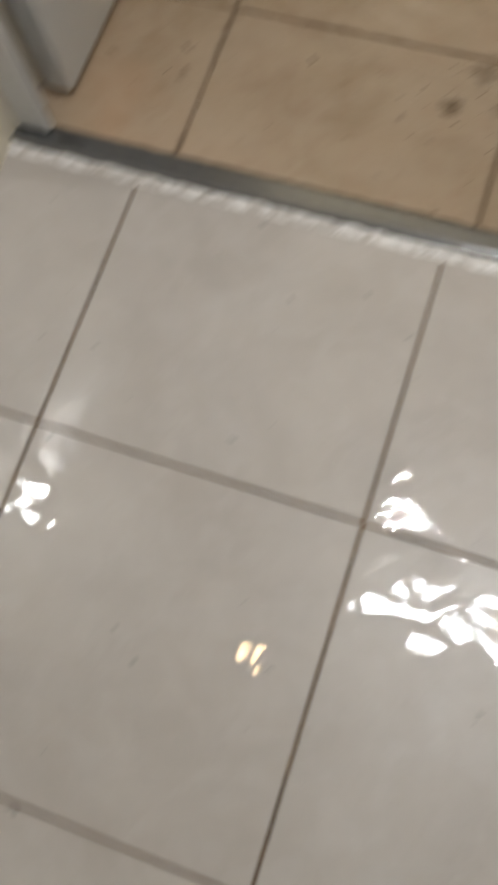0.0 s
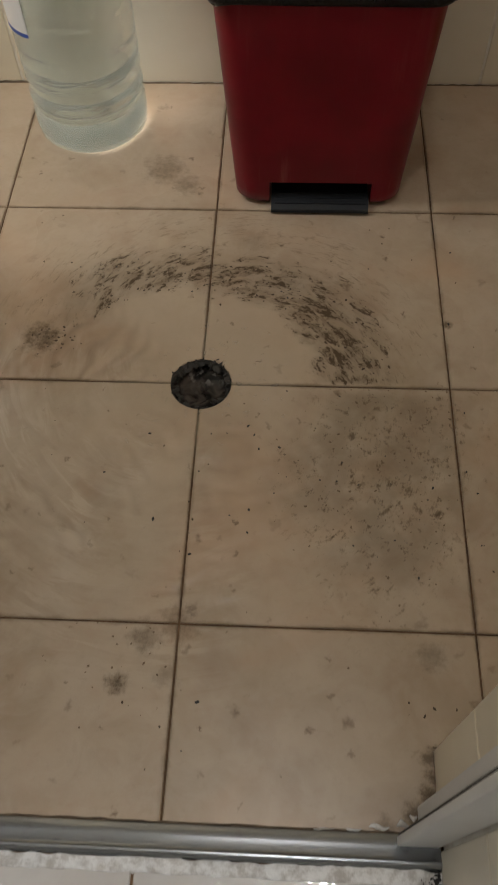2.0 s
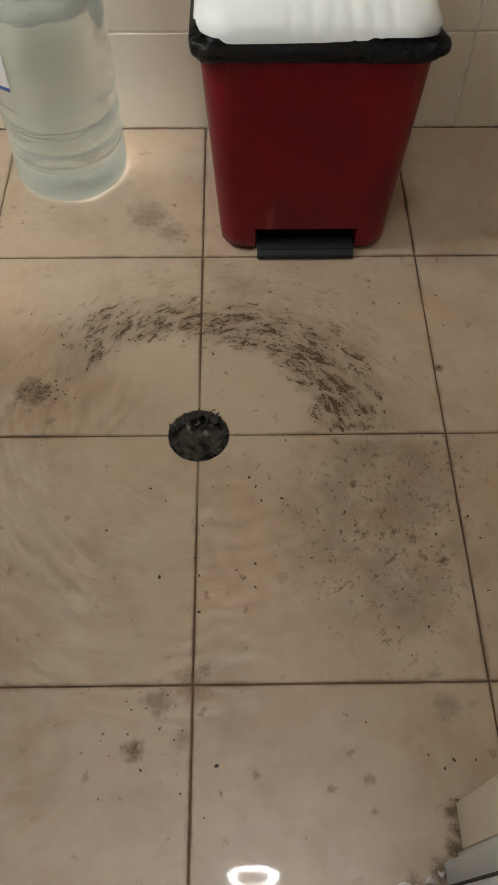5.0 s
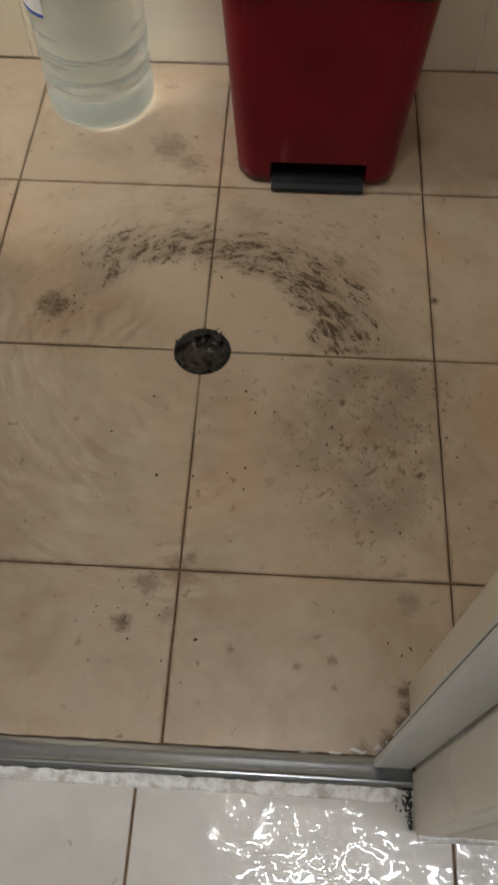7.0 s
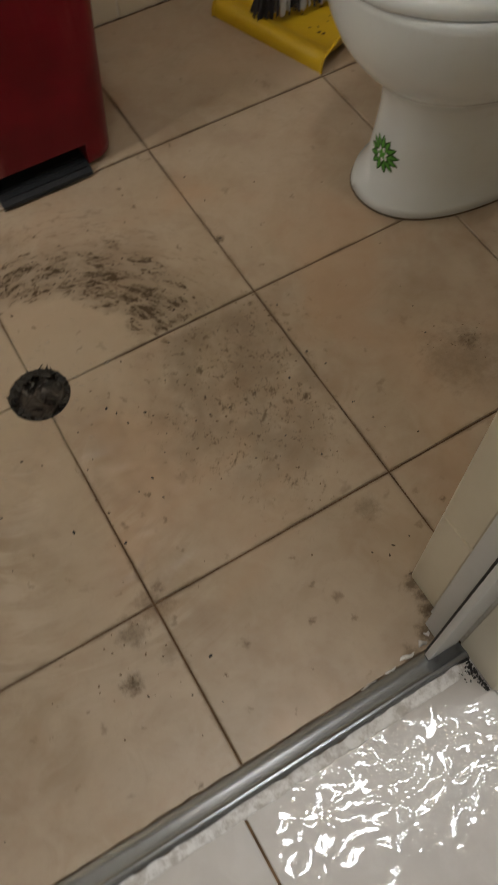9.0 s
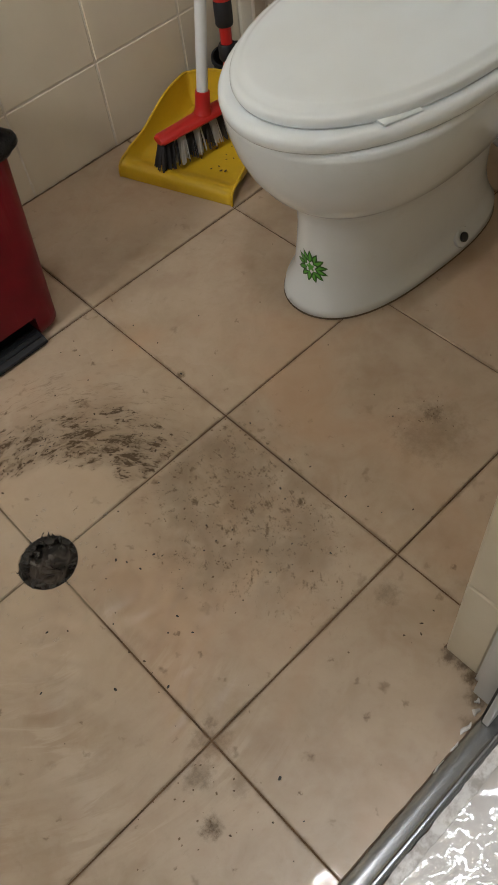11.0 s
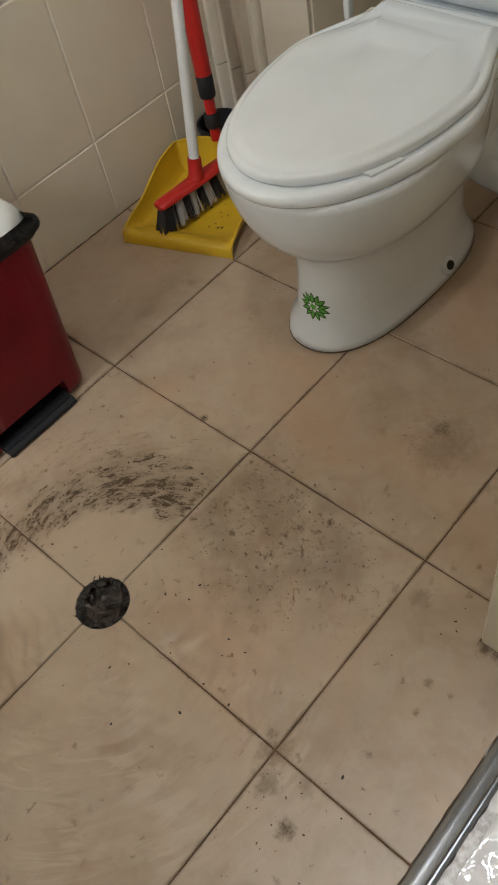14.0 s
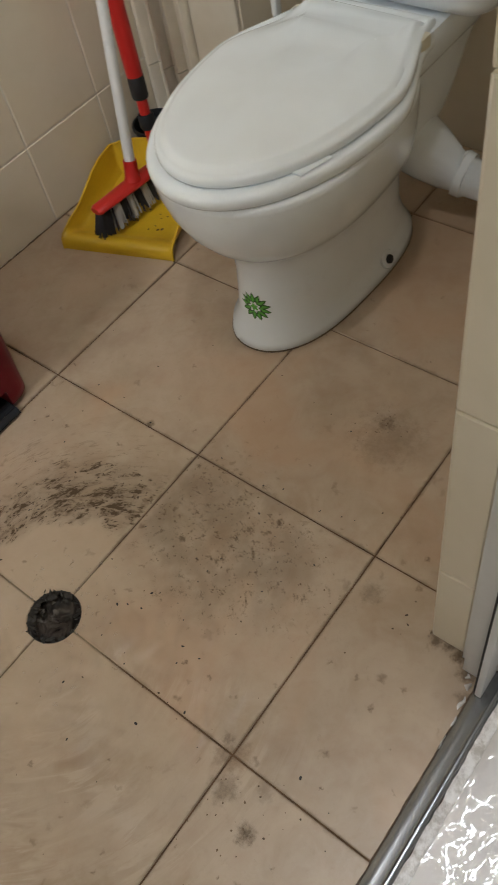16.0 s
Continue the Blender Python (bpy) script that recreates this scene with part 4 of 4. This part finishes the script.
part("pipe_collar", tube_bm([(1.030, -0.112, 0.089), (1.031, -0.116, 0.088), (1.032, -0.132, 0.084), (1.032, -0.136, 0.084)], [0.038, 0.042, 0.041, 0.035], 32), CERAMIC, outlet)
part("outlet_seal", tube_bm([(0.930, -0.050, 0.228), (0.935, -0.058, 0.214), (0.937, -0.061, 0.200), (0.936, -0.060, 0.186)], [0.004, 0.009, 0.010, 0.005], 16), GASKET, toilet, "black rubber pipe seal")
hole = part("fixing_hole", turn_bm([(0.006, -0.006), (0.0175, -0.006), (0.0180, 0.002), (0.0165, 0.0050), (0.0120, 0.0060), (0.005, 0.0055)], 24), CERAMIC, toilet)
hole.matrix_basis = pose(0.828, -0.0855, 0.031, 66, 0, 0)
part("fixing_screw", turn_bm([(0.0045, 0.0), (0.0085, 0.0015), (0.008, 0.005), (0.004, 0.0062)], 16), BLACK, toilet, "dark fixing screw").matrix_basis = pose(0.828, -0.0905, 0.033, 66, 0, 0)
# sealing line round the foot
SEAL = simple("brown_sealing_line", (0.17, 0.125, 0.08), 0.6, vary=0.5, scale=60, dark=(0.06, 0.045, 0.03))
part("floor_seal", loft_bm([skew(egg(0.5545 - g, 0.9835 + g, 0.1005 + g, z, 64, 2.9, 2.6)) for g, z in ((0.0003, 0.0035), (0.0010, 0.0025), (0.0015, 0.0008))], (False, False)), SEAL, toilet, "dark sealing line at the foot")

# green flower sticker laid on the curved foot
from mathutils.bvhtree import BVHTree

tree = BVHTree.FromPolygons([v.co.copy() for v in pedestal.data.vertices], [tuple(p.vertices) for p in pedestal.data.polygons])


def sticker(name, radius, teeth, depth, lift, material, parent, cy=0.010, cz=0.088, rings=5):
    bm = bmesh.new()
    mid, out, _, _ = tree.ray_cast(Vector((0.2, cy, cz)), Vector((1, 0, 0)))
    across = Vector((0, 0, 1)).cross(out).normalized()
    upward = out.cross(across)
    rows = []
    n = teeth * 4
    for j in range(rings + 1):
        row = []
        for k in range(n):
            a = 2 * math.pi * k / n
            tooth = 1 - depth * abs(((k % 4) / 4) * 2 - 1) ** 1.0
            q = radius * tooth * max(j, 0.02) / rings
            place = mid + across * (q * math.cos(a)) + upward * (q * math.sin(a))
            hit, normal, _, _ = tree.ray_cast(place + out * 0.1, -out)
            row.append(bm.verts.new(hit + normal * lift if hit else place))
        rows.append(row)
    for a, b in zip(rows, rows[1:]):
        for k in range(n):
            bm.faces.new((a[k], a[(k + 1) % n], b[(k + 1) % n], b[k]))
    return part(name, bm, material, parent, "green flower-shaped sticker" if parent is toilet else "")


flower = sticker("flower_sticker", 0.0300, 13, 0.34, 0.0006, GREEN_DARK, toilet)
sticker("petals", 0.0270, 13, 0.55, 0.0009, GREEN, flower)
sticker("inner_petals", 0.0170, 7, 0.45, 0.0012, GREEN_DARK, flower)
sticker("flower_eye", 0.0125, 7, 0.40, 0.0015, LABEL_WHITE, flower)
sticker("flower_heart", 0.0085, 5, 0.5, 0.0018, GREEN, flower)

# ---------------------------------------------------------------- dustpan, brush and poles in the corner
pan = tagged(thing("dustpan", 0.621, 0.450, 0, -71), "yellow plastic dustpan lying against the wall", "dustpan")
# local x runs along the front lip, local y to the back
W0, W1, D = 0.117, 0.106, 0.24


def pan_row(y, z, wall, w):
    """One line across the tray: flat floor at z, sides that curve up by wall."""
    flat = [(-w + 0.012 + (2 * w - 0.024) * k / 10, y, z) for k in range(11)]
    side = [(0.007, 0.10), (0.003, 0.30), (0.0, 0.60), (-0.004, 1.0)]
    return [(-w + o, y, z + wall * h) for o, h in side[::-1]] + flat + [(w - o, y, z + wall * h) for o, h in side]


rows = [pan_row(-0.002, 0.001, 0.001, W0), pan_row(-0.0015, 0.011, 0.002, W0), pan_row(0.002, 0.0205, 0.003, W0), pan_row(0.009, 0.0250, 0.004, W0), pan_row(0.018, 0.0252, 0.006, W0), pan_row(0.030, 0.020, 0.014, W0 - 0.001), pan_row(0.042, 0.012, 0.026, W0 - 0.002)]
for j in range(10):
    f = 0.22 + 0.78 * j / 9
    wall = 0.030 + 0.034 * (0.5 - 0.5 * math.cos(math.pi * min(1.0, (f - 0.22) / 0.62)))
    rows.append(pan_row(D * f, 0.008, wall, W0 + (W1 - W0) * f))
base = rows[-1]
for q in (0.12, 0.35, 0.65, 1.0):
    row = []
    for x, y, z in base:
        u = min(1.0, abs(x) / W1)
        top = 0.087 - 0.016 * u ** 3
        row.append((x * (1 - 0.05 * q * u), D + 0.006 * math.sin(q * math.pi / 2) + 0.008 * q - 0.003 * q * u ** 4, max(z, 0.008 + (top - 0.008) * q) if z < top else z + (top - z) * q))
    rows.append(row)
bm = bmesh.new()
vs = [[bm.verts.new(v) for v in row] for row in rows]
for a, b in zip(vs, vs[1:]):
    for k in range(len(a) - 1):
        bm.faces.new((a[k], a[k + 1], b[k + 1], b[k]))
bmesh.ops.recalc_face_normals(bm, faces=bm.faces)
bmesh.ops.solidify(bm, geom=list(bm.faces), thickness=0.0026)
part("tray", bm, YELLOW, pan, angle=50)
part("rim", tube_bm([row[0] for row in rows[:-1]] + rows[-1] + [row[-1] for row in rows[-2::-1]], 0.0026, 8), YELLOW, pan, "rolled edge of the tray")
part("handle_socket", tube_bm([(0.0, D + 0.020, 0.03), (0.0, D + 0.026, 0.076)], 0.017, 18), YELLOW, pan)
for i in range(16):
    size = rng.uniform(0.0010, 0.0026)
    bm = bmesh.new()
    bmesh.ops.create_icosphere(bm, subdivisions=1, radius=size, matrix=Matrix.Diagonal((1.8, 1, 0.4, 1)))
    part("crumb", bm, CRUMB_BROWN, pan).matrix_basis = pose(rng.uniform(-0.02, 0.08), rng.uniform(0.06, 0.15), 0.0115, 0, 0, rng.uniform(0, 180))

broom = tagged(thing("broom"), "red hand broom with black and pale bristles on a white pole", "broom")
h0, h1 = Vector((0.633, 0.494, 0.080)), Vector((0.838, 0.477, 0.080))
along = (h1 - h0).normalized()
side = along.cross(Vector((0, 0, 1))).normalized()
ups = Vector((0, 0, 1))
loops = []
for f, s in ((0, 0.7), (0.03, 0.95), (0.25, 1.0), (0.42, 1.1), (0.58, 1.1), (0.75, 1.0), (0.97, 0.95), (1, 0.7)):
    c = h0.lerp(h1, f)
    loops.append([c + side * (0.018 * s * math.cos(a)) + ups * (0.0095 * s * math.sin(a)) for a in (2 * math.pi * k / 16 for k in range(16))])
part("head", loft_bm(loops), BROOM_RED, broom)
for i in range(11):
    c = h0.lerp(h1, 0.05 + 0.9 * i / 10)
    bm = bmesh.new()
    for b in range(46):
        o = along * rng.uniform(-0.0075, 0.0075) + side * rng.uniform(-0.013, 0.013)
        tip = c + o * 1.5 + along * (0.012 * (0.5 - i / 10) * -2) - ups * rng.uniform(0.054, 0.062)
        root = c + o * 0.8 - ups * 0.008
        rad = 0.0013
        q = [bm.verts.new(root + side * rad), bm.verts.new(root - side * rad * 0.6 + along * rad), bm.verts.new(root - side * rad * 0.6 - along * rad), bm.verts.new(tip + side * rad), bm.verts.new(tip - side * rad * 0.6 + along * rad), bm.verts.new(tip - side * rad * 0.6 - along * rad)]
        for k in range(3):
            bm.faces.new((q[k], q[(k + 1) % 3], q[3 + (k + 1) % 3], q[3 + k]))
        bm.faces.new((q[3], q[4], q[5]))
    pale = i >= 2
    part("bristle_tuft", bm, BRISTLE_PALE if pale and i % 2 == 0 else BRISTLE_DARK, broom, smooth=False)
p0, p1 = Vector((0.738, 0.486, 0.086)), Vector((0.808, 0.511, 0.399))
d = (p1 - p0).normalized()
part("ferrule", tube_bm([p0, p0 + d * 0.010, p0 + d * 0.04], [0.018, 0.0145, 0.0135], 18), BROOM_RED, broom)
part("pole", tube_bm([p0 + d * 0.035, p0 + d * 0.93], 0.0105, 18), POLE_WHITE, broom, "scuffed white painted metal pole")

mop = tagged(thing("dustpan_pole"), "red pole with black grip rings leaning in the corner", "pole")
q0, q1 = Vector((0.855, 0.536, 0.088)), Vector((0.873, 0.557, 0.360))
d = (q1 - q0).normalized()
part("pole", tube_bm([q0 + d * 0.0, q0 + d * 0.80], 0.0112, 18), BROOM_RED, mop)
part("sleeve", tube_bm([q0 + d * 0.125, q0 + d * 0.74], 0.0165, 18), BROOM_RED, mop)
for a, b in ((0.028, 0.058), (0.090, 0.138)):
    part("grip_ring", tube_bm([q0 + d * a, q0 + d * (a + 0.004), q0 + d * (b - 0.004), q0 + d * b], [0.0150, 0.0168, 0.0168, 0.0150], 18), BLACK, mop, "black rubber ring")

pot = tagged(thing("brush_pot", 0.918, 0.590), "black plastic pot standing in the corner", "pot")
part("body", loft_bm([[(r * math.cos(a), r * math.sin(a), z) for a in (2 * math.pi * k / 32 for k in range(32))] for r, z in ((0.036, 0.0), (0.040, 0.004), (0.046, 0.070), (0.049, 0.072), (0.049, 0.079), (0.045, 0.079), (0.041, 0.03))], (True, True)), BLACK, pot)

brush = tagged(thing("toilet_brush", 1.025, 0.307), "white plastic toilet brush standing behind the toilet", "toilet brush")
part("holder", turn_bm([(0.040, 0.0), (0.046, 0.004), (0.05, 0.10), (0.045, 0.13), (0.03, 0.135)], 28), SEAT_PLASTIC, brush)
part("handle", loft_bm([rounded_loop(-w, w, -w * 0.8, w * 0.8, z, w * 0.4, 3) for w, z in ((0.006, 0.130), (0.006, 0.30), (0.008, 0.31), (0.0085, 0.356), (0.006, 0.362))]), SEAT_PLASTIC, brush)

# ---------------------------------------------------------------- ceiling lamps
for nm, x, y, w, h, lab in (("tube_light", 0.52, -0.70, 0.96, 0.055, "long white ceiling tube light in a slim housing"), ("ceiling_panel", -1.40, -0.72, 0.14, 0.12, "square white ceiling light panel"), ("ceiling_lamp", 0.09, -0.365, 0.19, 0.078, "small oval white ceiling lamp with a plain middle"), ("ceiling_spot", -0.30, -1.04, 0.05, 0.05, "small warm ceiling spot")):
    lamp = tagged(thing(nm, x, y), lab, "ceiling light")
    part("housing", box_bm(-w / 2 - 0.02, w / 2 + 0.02, -h / 2 - 0.02, h / 2 + 0.02, 2.46, 2.499, 0.004), FRAME_WHITE, lamp)
    if nm == "ceiling_lamp":
        part("cap", loft_bm([[(q * 0.066 * math.cos(a), q * 0.024 * math.sin(a), z) for a in (2 * math.pi * k / 32 for k in range(32))] for q, z in ((0.9, 2.440), (1.0, 2.443), (1.0, 2.4515))]), FRAME_WHITE, lamp)
window = tagged(thing("window_1"), "small window with white frame in the side wall", "window", kind="structure")
for b in ((-0.08, 0.48, 1.30, 1.33), (-0.08, 0.48, 1.97, 2.00), (-0.08, -0.05, 1.33, 1.97), (0.45, 0.48, 1.33, 1.97)):
    part("window_frame", box_bm(LEFT, LEFT + 0.03, b[0], b[1], b[2], b[3], 0.003), FRAME_WHITE, window)

# ---------------------------------------------------------------- loose grit on the floor
grit = tagged(thing("floor_grit"), "scattered dark grit and crumbs on the wet floor", "grit", kind="stuff")
bm = bmesh.new()
for i in range(60):
    x, y = (rng.uniform(-0.42, 0.75), rng.uniform(-0.50, 0.32)) if i < 18 else (rng.gauss(0.2, 0.09), rng.gauss(-0.14, 0.09)) if i < 44 else (rng.gauss(0, 0.16), 0.2 + rng.gauss(0, 0.03))
    if math.hypot(x, y) < 0.055 or (x > 0.55 and -0.06 < y < 0.15):
        continue
    s = rng.uniform(0.0006, 0.0013)
    bmesh.ops.create_icosphere(bm, subdivisions=1, radius=s, matrix=pose(x, y, 0.0004, 0, 0, rng.uniform(0, 180)) @ Matrix.Diagonal((rng.uniform(1, 2.0), 1, 0.5, 1)))
for x, y in ((-0.060, -0.081), (0.066, -0.066), (0.081, -0.100), (0.107, -0.097), (0.072, -0.186), (0.005, -0.246), (0.296, -0.149), (0.339, -0.125), (0.337, 0.110), (0.027, -0.415), (-0.043, -0.202)):
    bmesh.ops.create_icosphere(bm, subdivisions=1, radius=rng.uniform(0.0012, 0.0019), matrix=pose(x, y, 0.0005, 0, 0, rng.uniform(0, 180)) @ Matrix.Diagonal((1.7, 1, 0.5, 1)))
part("grains", bm, CRUMB, grit)


def flecks(count, spot, small, large, seed):
    """Flat specks of dirt strewn by the rule spot(random) -> (x, y)."""
    dice = random.Random(seed)
    verts, faces = [], []
    for _ in range(count):
        x, y = spot(dice)
        if math.hypot(x, y) < 0.05:
            continue
        size, turn, n, k = dice.uniform(small, large), dice.uniform(0, 6.28), 7, len(verts)
        long = dice.uniform(1.0, 1.9)
        for h, q in ((0.0002, 1.0), (0.0007, 0.62)):
            for i in range(n):
                a = 2 * math.pi * i / n
                u, v = size * q * long * math.cos(a) * dice.uniform(0.75, 1.2), size * q * math.sin(a) * dice.uniform(0.75, 1.2)
                verts.append((x + u * math.cos(turn) - v * math.sin(turn), y + u * math.sin(turn) + v * math.cos(turn), h))
        faces += [(k + i, k + (i + 1) % n, k + n + (i + 1) % n, k + n + i) for i in range(n)] + [tuple(k + n + i for i in range(n))]
    return verts, faces


def on_arc(dice):
    a = dice.choice((dice.uniform(0.08, 1.35), dice.uniform(0.08, 1.35), dice.uniform(1.35, 2.6), dice.gauss(2.80, 0.07)))
    q = 0.163 + abs(dice.gauss(0, 0.036)) + 0.03 * max(0.0, a - 1.7)
    return q * math.cos(a), q * math.sin(a)


def on_quarter(dice):
    return min(0.325, dice.gauss(0.225, 0.065)), min(-0.005, dice.gauss(-0.135, 0.085))


for rule, count, small, large, paint, seed in ((on_arc, 150, 0.0005, 0.0016, DARK_SPECK, 11), (on_quarter, 90, 0.0005, 0.0014, SPECK, 12), (lambda d: (d.uniform(-0.42, 0.54), d.uniform(-0.50, 0.32)), 60, 0.0005, 0.0016, DARK_SPECK, 13), (lambda d: (d.gauss(-0.07, 0.035), d.gauss(-0.37, 0.03)), 26, 0.0005, 0.0014, SPECK, 14), (lambda d: (d.gauss(0.528, 0.025), d.gauss(-0.223, 0.025)), 24, 0.0005, 0.0012, SPECK, 15)):
    child("flecks", mesh_of("flecks", *flecks(count, rule, small, large, seed), paint), grit)


splash = tagged(thing("water_drops"), "clear splashed drops of water round the floor drain", "water drops", kind="stuff")
bm = bmesh.new()
for i in range(80):
    a, q = rng.uniform(0, 2 * math.pi), 0.045 + abs(rng.gauss(0, 0.030))
    s = rng.uniform(0.0009, 0.0028)
    bmesh.ops.create_icosphere(bm, subdivisions=2, radius=s, matrix=pose(q * math.cos(a), q * math.sin(a), 0.0002, 0, 0, rng.uniform(0, 180)) @ Matrix.Diagonal((rng.uniform(1, 2.2), 1, 0.55, 1)))
part("drops", bm, DROPS, splash).visible_shadow = False

# ---------------------------------------------------------------- tiles, last
GAP = 0.0023


def tile_floor(parent, x_lines, y_lines, gap, material, skip=(), lift=0.0):
    cache = {}
    for i in range(len(x_lines) - 1):
        for j in range(len(y_lines) - 1):
            if (i, j) in skip:
                continue
            w, dd = round(x_lines[i + 1] - x_lines[i] - gap, 4), round(y_lines[j + 1] - y_lines[j] - gap, 4)
            if (w, dd) not in cache:
                cache[w, dd] = slab_data("tile", w, dd, 0.008, 0.0012, material)
            child("tile", cache[w, dd], parent, "", pose(x_lines[i] + gap / 2, y_lines[j] + gap / 2, lift + 0.0004 * math.sin(7.3 * i + 3.1 * j)))


xs = [LEFT] + [T * k for k in range(-3, 4)] + [RIGHT]
ys = [-0.5335, -T, 0.0, T, BACK + 0.0002]
around = {(3, 1), (4, 1), (3, 2), (4, 2)}
tile_floor(floor, xs, ys, GAP, BATH_TILE, around)
# the four tiles that are cut round the drain
for sx, sy in ((-1, -1), (1, -1), (-1, 1), (1, 1)):
    g, rad = GAP / 2, 0.0405
    outline = [(T - g, g), (T - g, T - g), (g, T - g)]
    a0 = math.asin(g / rad)
    arc = [(rad * math.cos(a), rad * math.sin(a)) for a in (math.pi / 2 - a0 - (math.pi / 2 - 2 * a0) * k / 12 for k in range(13))]
    outline += arc
    pts = [(sx * x, sy * y) for x, y in outline]
    if sx * sy < 0:
        pts = pts[::-1]
    n = len(pts)
    cx, cy = sx * T / 2, sy * T / 2
    verts = [(x, y, -0.008) for x, y in pts] + [(x, y, -0.0012) for x, y in pts] + [(x + (cx - x) * 0.008, y + (cy - y) * 0.008, 0.0) for x, y in pts]
    faces = [tuple(range(2 * n, 3 * n))]
    for i in range(n):
        j = (i + 1) % n
        faces += [(i, j, n + j, n + i), (n + i, n + j, 2 * n + j, 2 * n + i)]
    child("tile", mesh_of("cut_tile", verts, faces, BATH_TILE), floor)

HX = [HALL_W0] + [-0.023 + 0.336 * k for k in range(-4, 6)] + [HALL_E]
HY = [HALL_S] + [-0.857 - T * k for k in range(5, -1, -1)] + [-0.5642]
tile_floor(hall_floor, HX, HY, 0.0028, HALL_TILE)


def wall_tiles(parent, origin, right, up, cols, rows_z, gap, material):
    """Tiles on an upright face: cols and rows_z are joint lines, right and up the face's axes, its outside towards right x up."""
    out = right.cross(up)
    m0 = Matrix((right, up, out)).transposed().to_4x4()
    cache = {}
    for a, b in zip(cols, cols[1:]):
        for c, e in zip(rows_z, rows_z[1:]):
            w, hh = round(b - a - gap, 4), round(e - c - gap, 4)
            if (w, hh) not in cache:
                cache[w, hh] = slab_data("wall_tile", w, hh, 0.006, 0.0018, material)
            child("tile", cache[w, hh], parent, "", Matrix.Translation(origin + right * (a + gap / 2) + up * (c + gap / 2)) @ m0)


Z = Vector((0, 0, 1))
zs = [0.0, 0.175, 0.475, 0.775, 1.075]
cols = [LEFT] + [0.035 + 0.2 * k for k in range(-6, 5)] + [PIER_X + 0.004]
wall_tiles(back_wall, Vector((0, BACK, 0)), Vector((1, 0, 0)), Z, cols, zs, 0.0030, WALL_TILE)
# above the view, one joined sheet of the same tiles
verts, faces = [], []
for a, b in zip(cols, cols[1:]):
    for k in range(5):
        z0, z1 = 1.075 + 0.285 * k, 1.075 + 0.285 * (k + 1)
        i = len(verts)
        verts += [(a + 0.001, BACK, z0 + 0.001), (b - 0.001, BACK, z0 + 0.001), (b - 0.001, BACK, z1 - 0.001), (a + 0.001, BACK, z1 - 0.001), (a + 0.001, BACK + 0.006, z0 + 0.001), (b - 0.001, BACK + 0.006, z0 + 0.001), (b - 0.001, BACK + 0.006, z1 - 0.001), (a + 0.001, BACK + 0.006, z1 - 0.001)]
        faces += [(i, i + 1, i + 2, i + 3), (i, i + 4, i + 5, i + 1), (i + 1, i + 5, i + 6, i + 2), (i + 2, i + 6, i + 7, i + 3), (i + 3, i + 7, i + 4, i)]
tagged(child("upper_tiles", mesh_of("upper_tiles", verts, faces, WALL_TILE), back_wall), kind="stuff")
# reveal of the door wall (faces -x), inner and outer strip, then its outer and inner faces
reveal_z = [0.0, 0.19, 0.483, 0.776, 1.069, 1.362, 1.655, 1.948, 2.05]
wall_tiles(door_wall, Vector((DOOR_R, 0, 0)), Vector((0, -1, 0)), Z, [-INNER, 0.4995], reveal_z, 0.0029, WALL_TILE)
wall_tiles(door_wall, Vector((DOOR_R, 0, 0)), Vector((0, -1, 0)), Z, [0.5445, -OUTER], reveal_z, 0.0029, WALL_TILE)
wall_tiles(door_wall, Vector((0, OUTER, 0)), Vector((1, 0, 0)), Z, [DOOR_R, 0.305, 0.505, 0.705, 0.905, 1.105, 1.305, 1.505, 1.7], reveal_z, 0.0029, WALL_TILE)
wall_tiles(door_wall, Vector((0, INNER, 0)), Vector((-1, 0, 0)), Z, [-RIGHT, -1.07, -0.87, -0.67, -0.47, -DOOR_R], reveal_z, 0.0029, WALL_TILE)
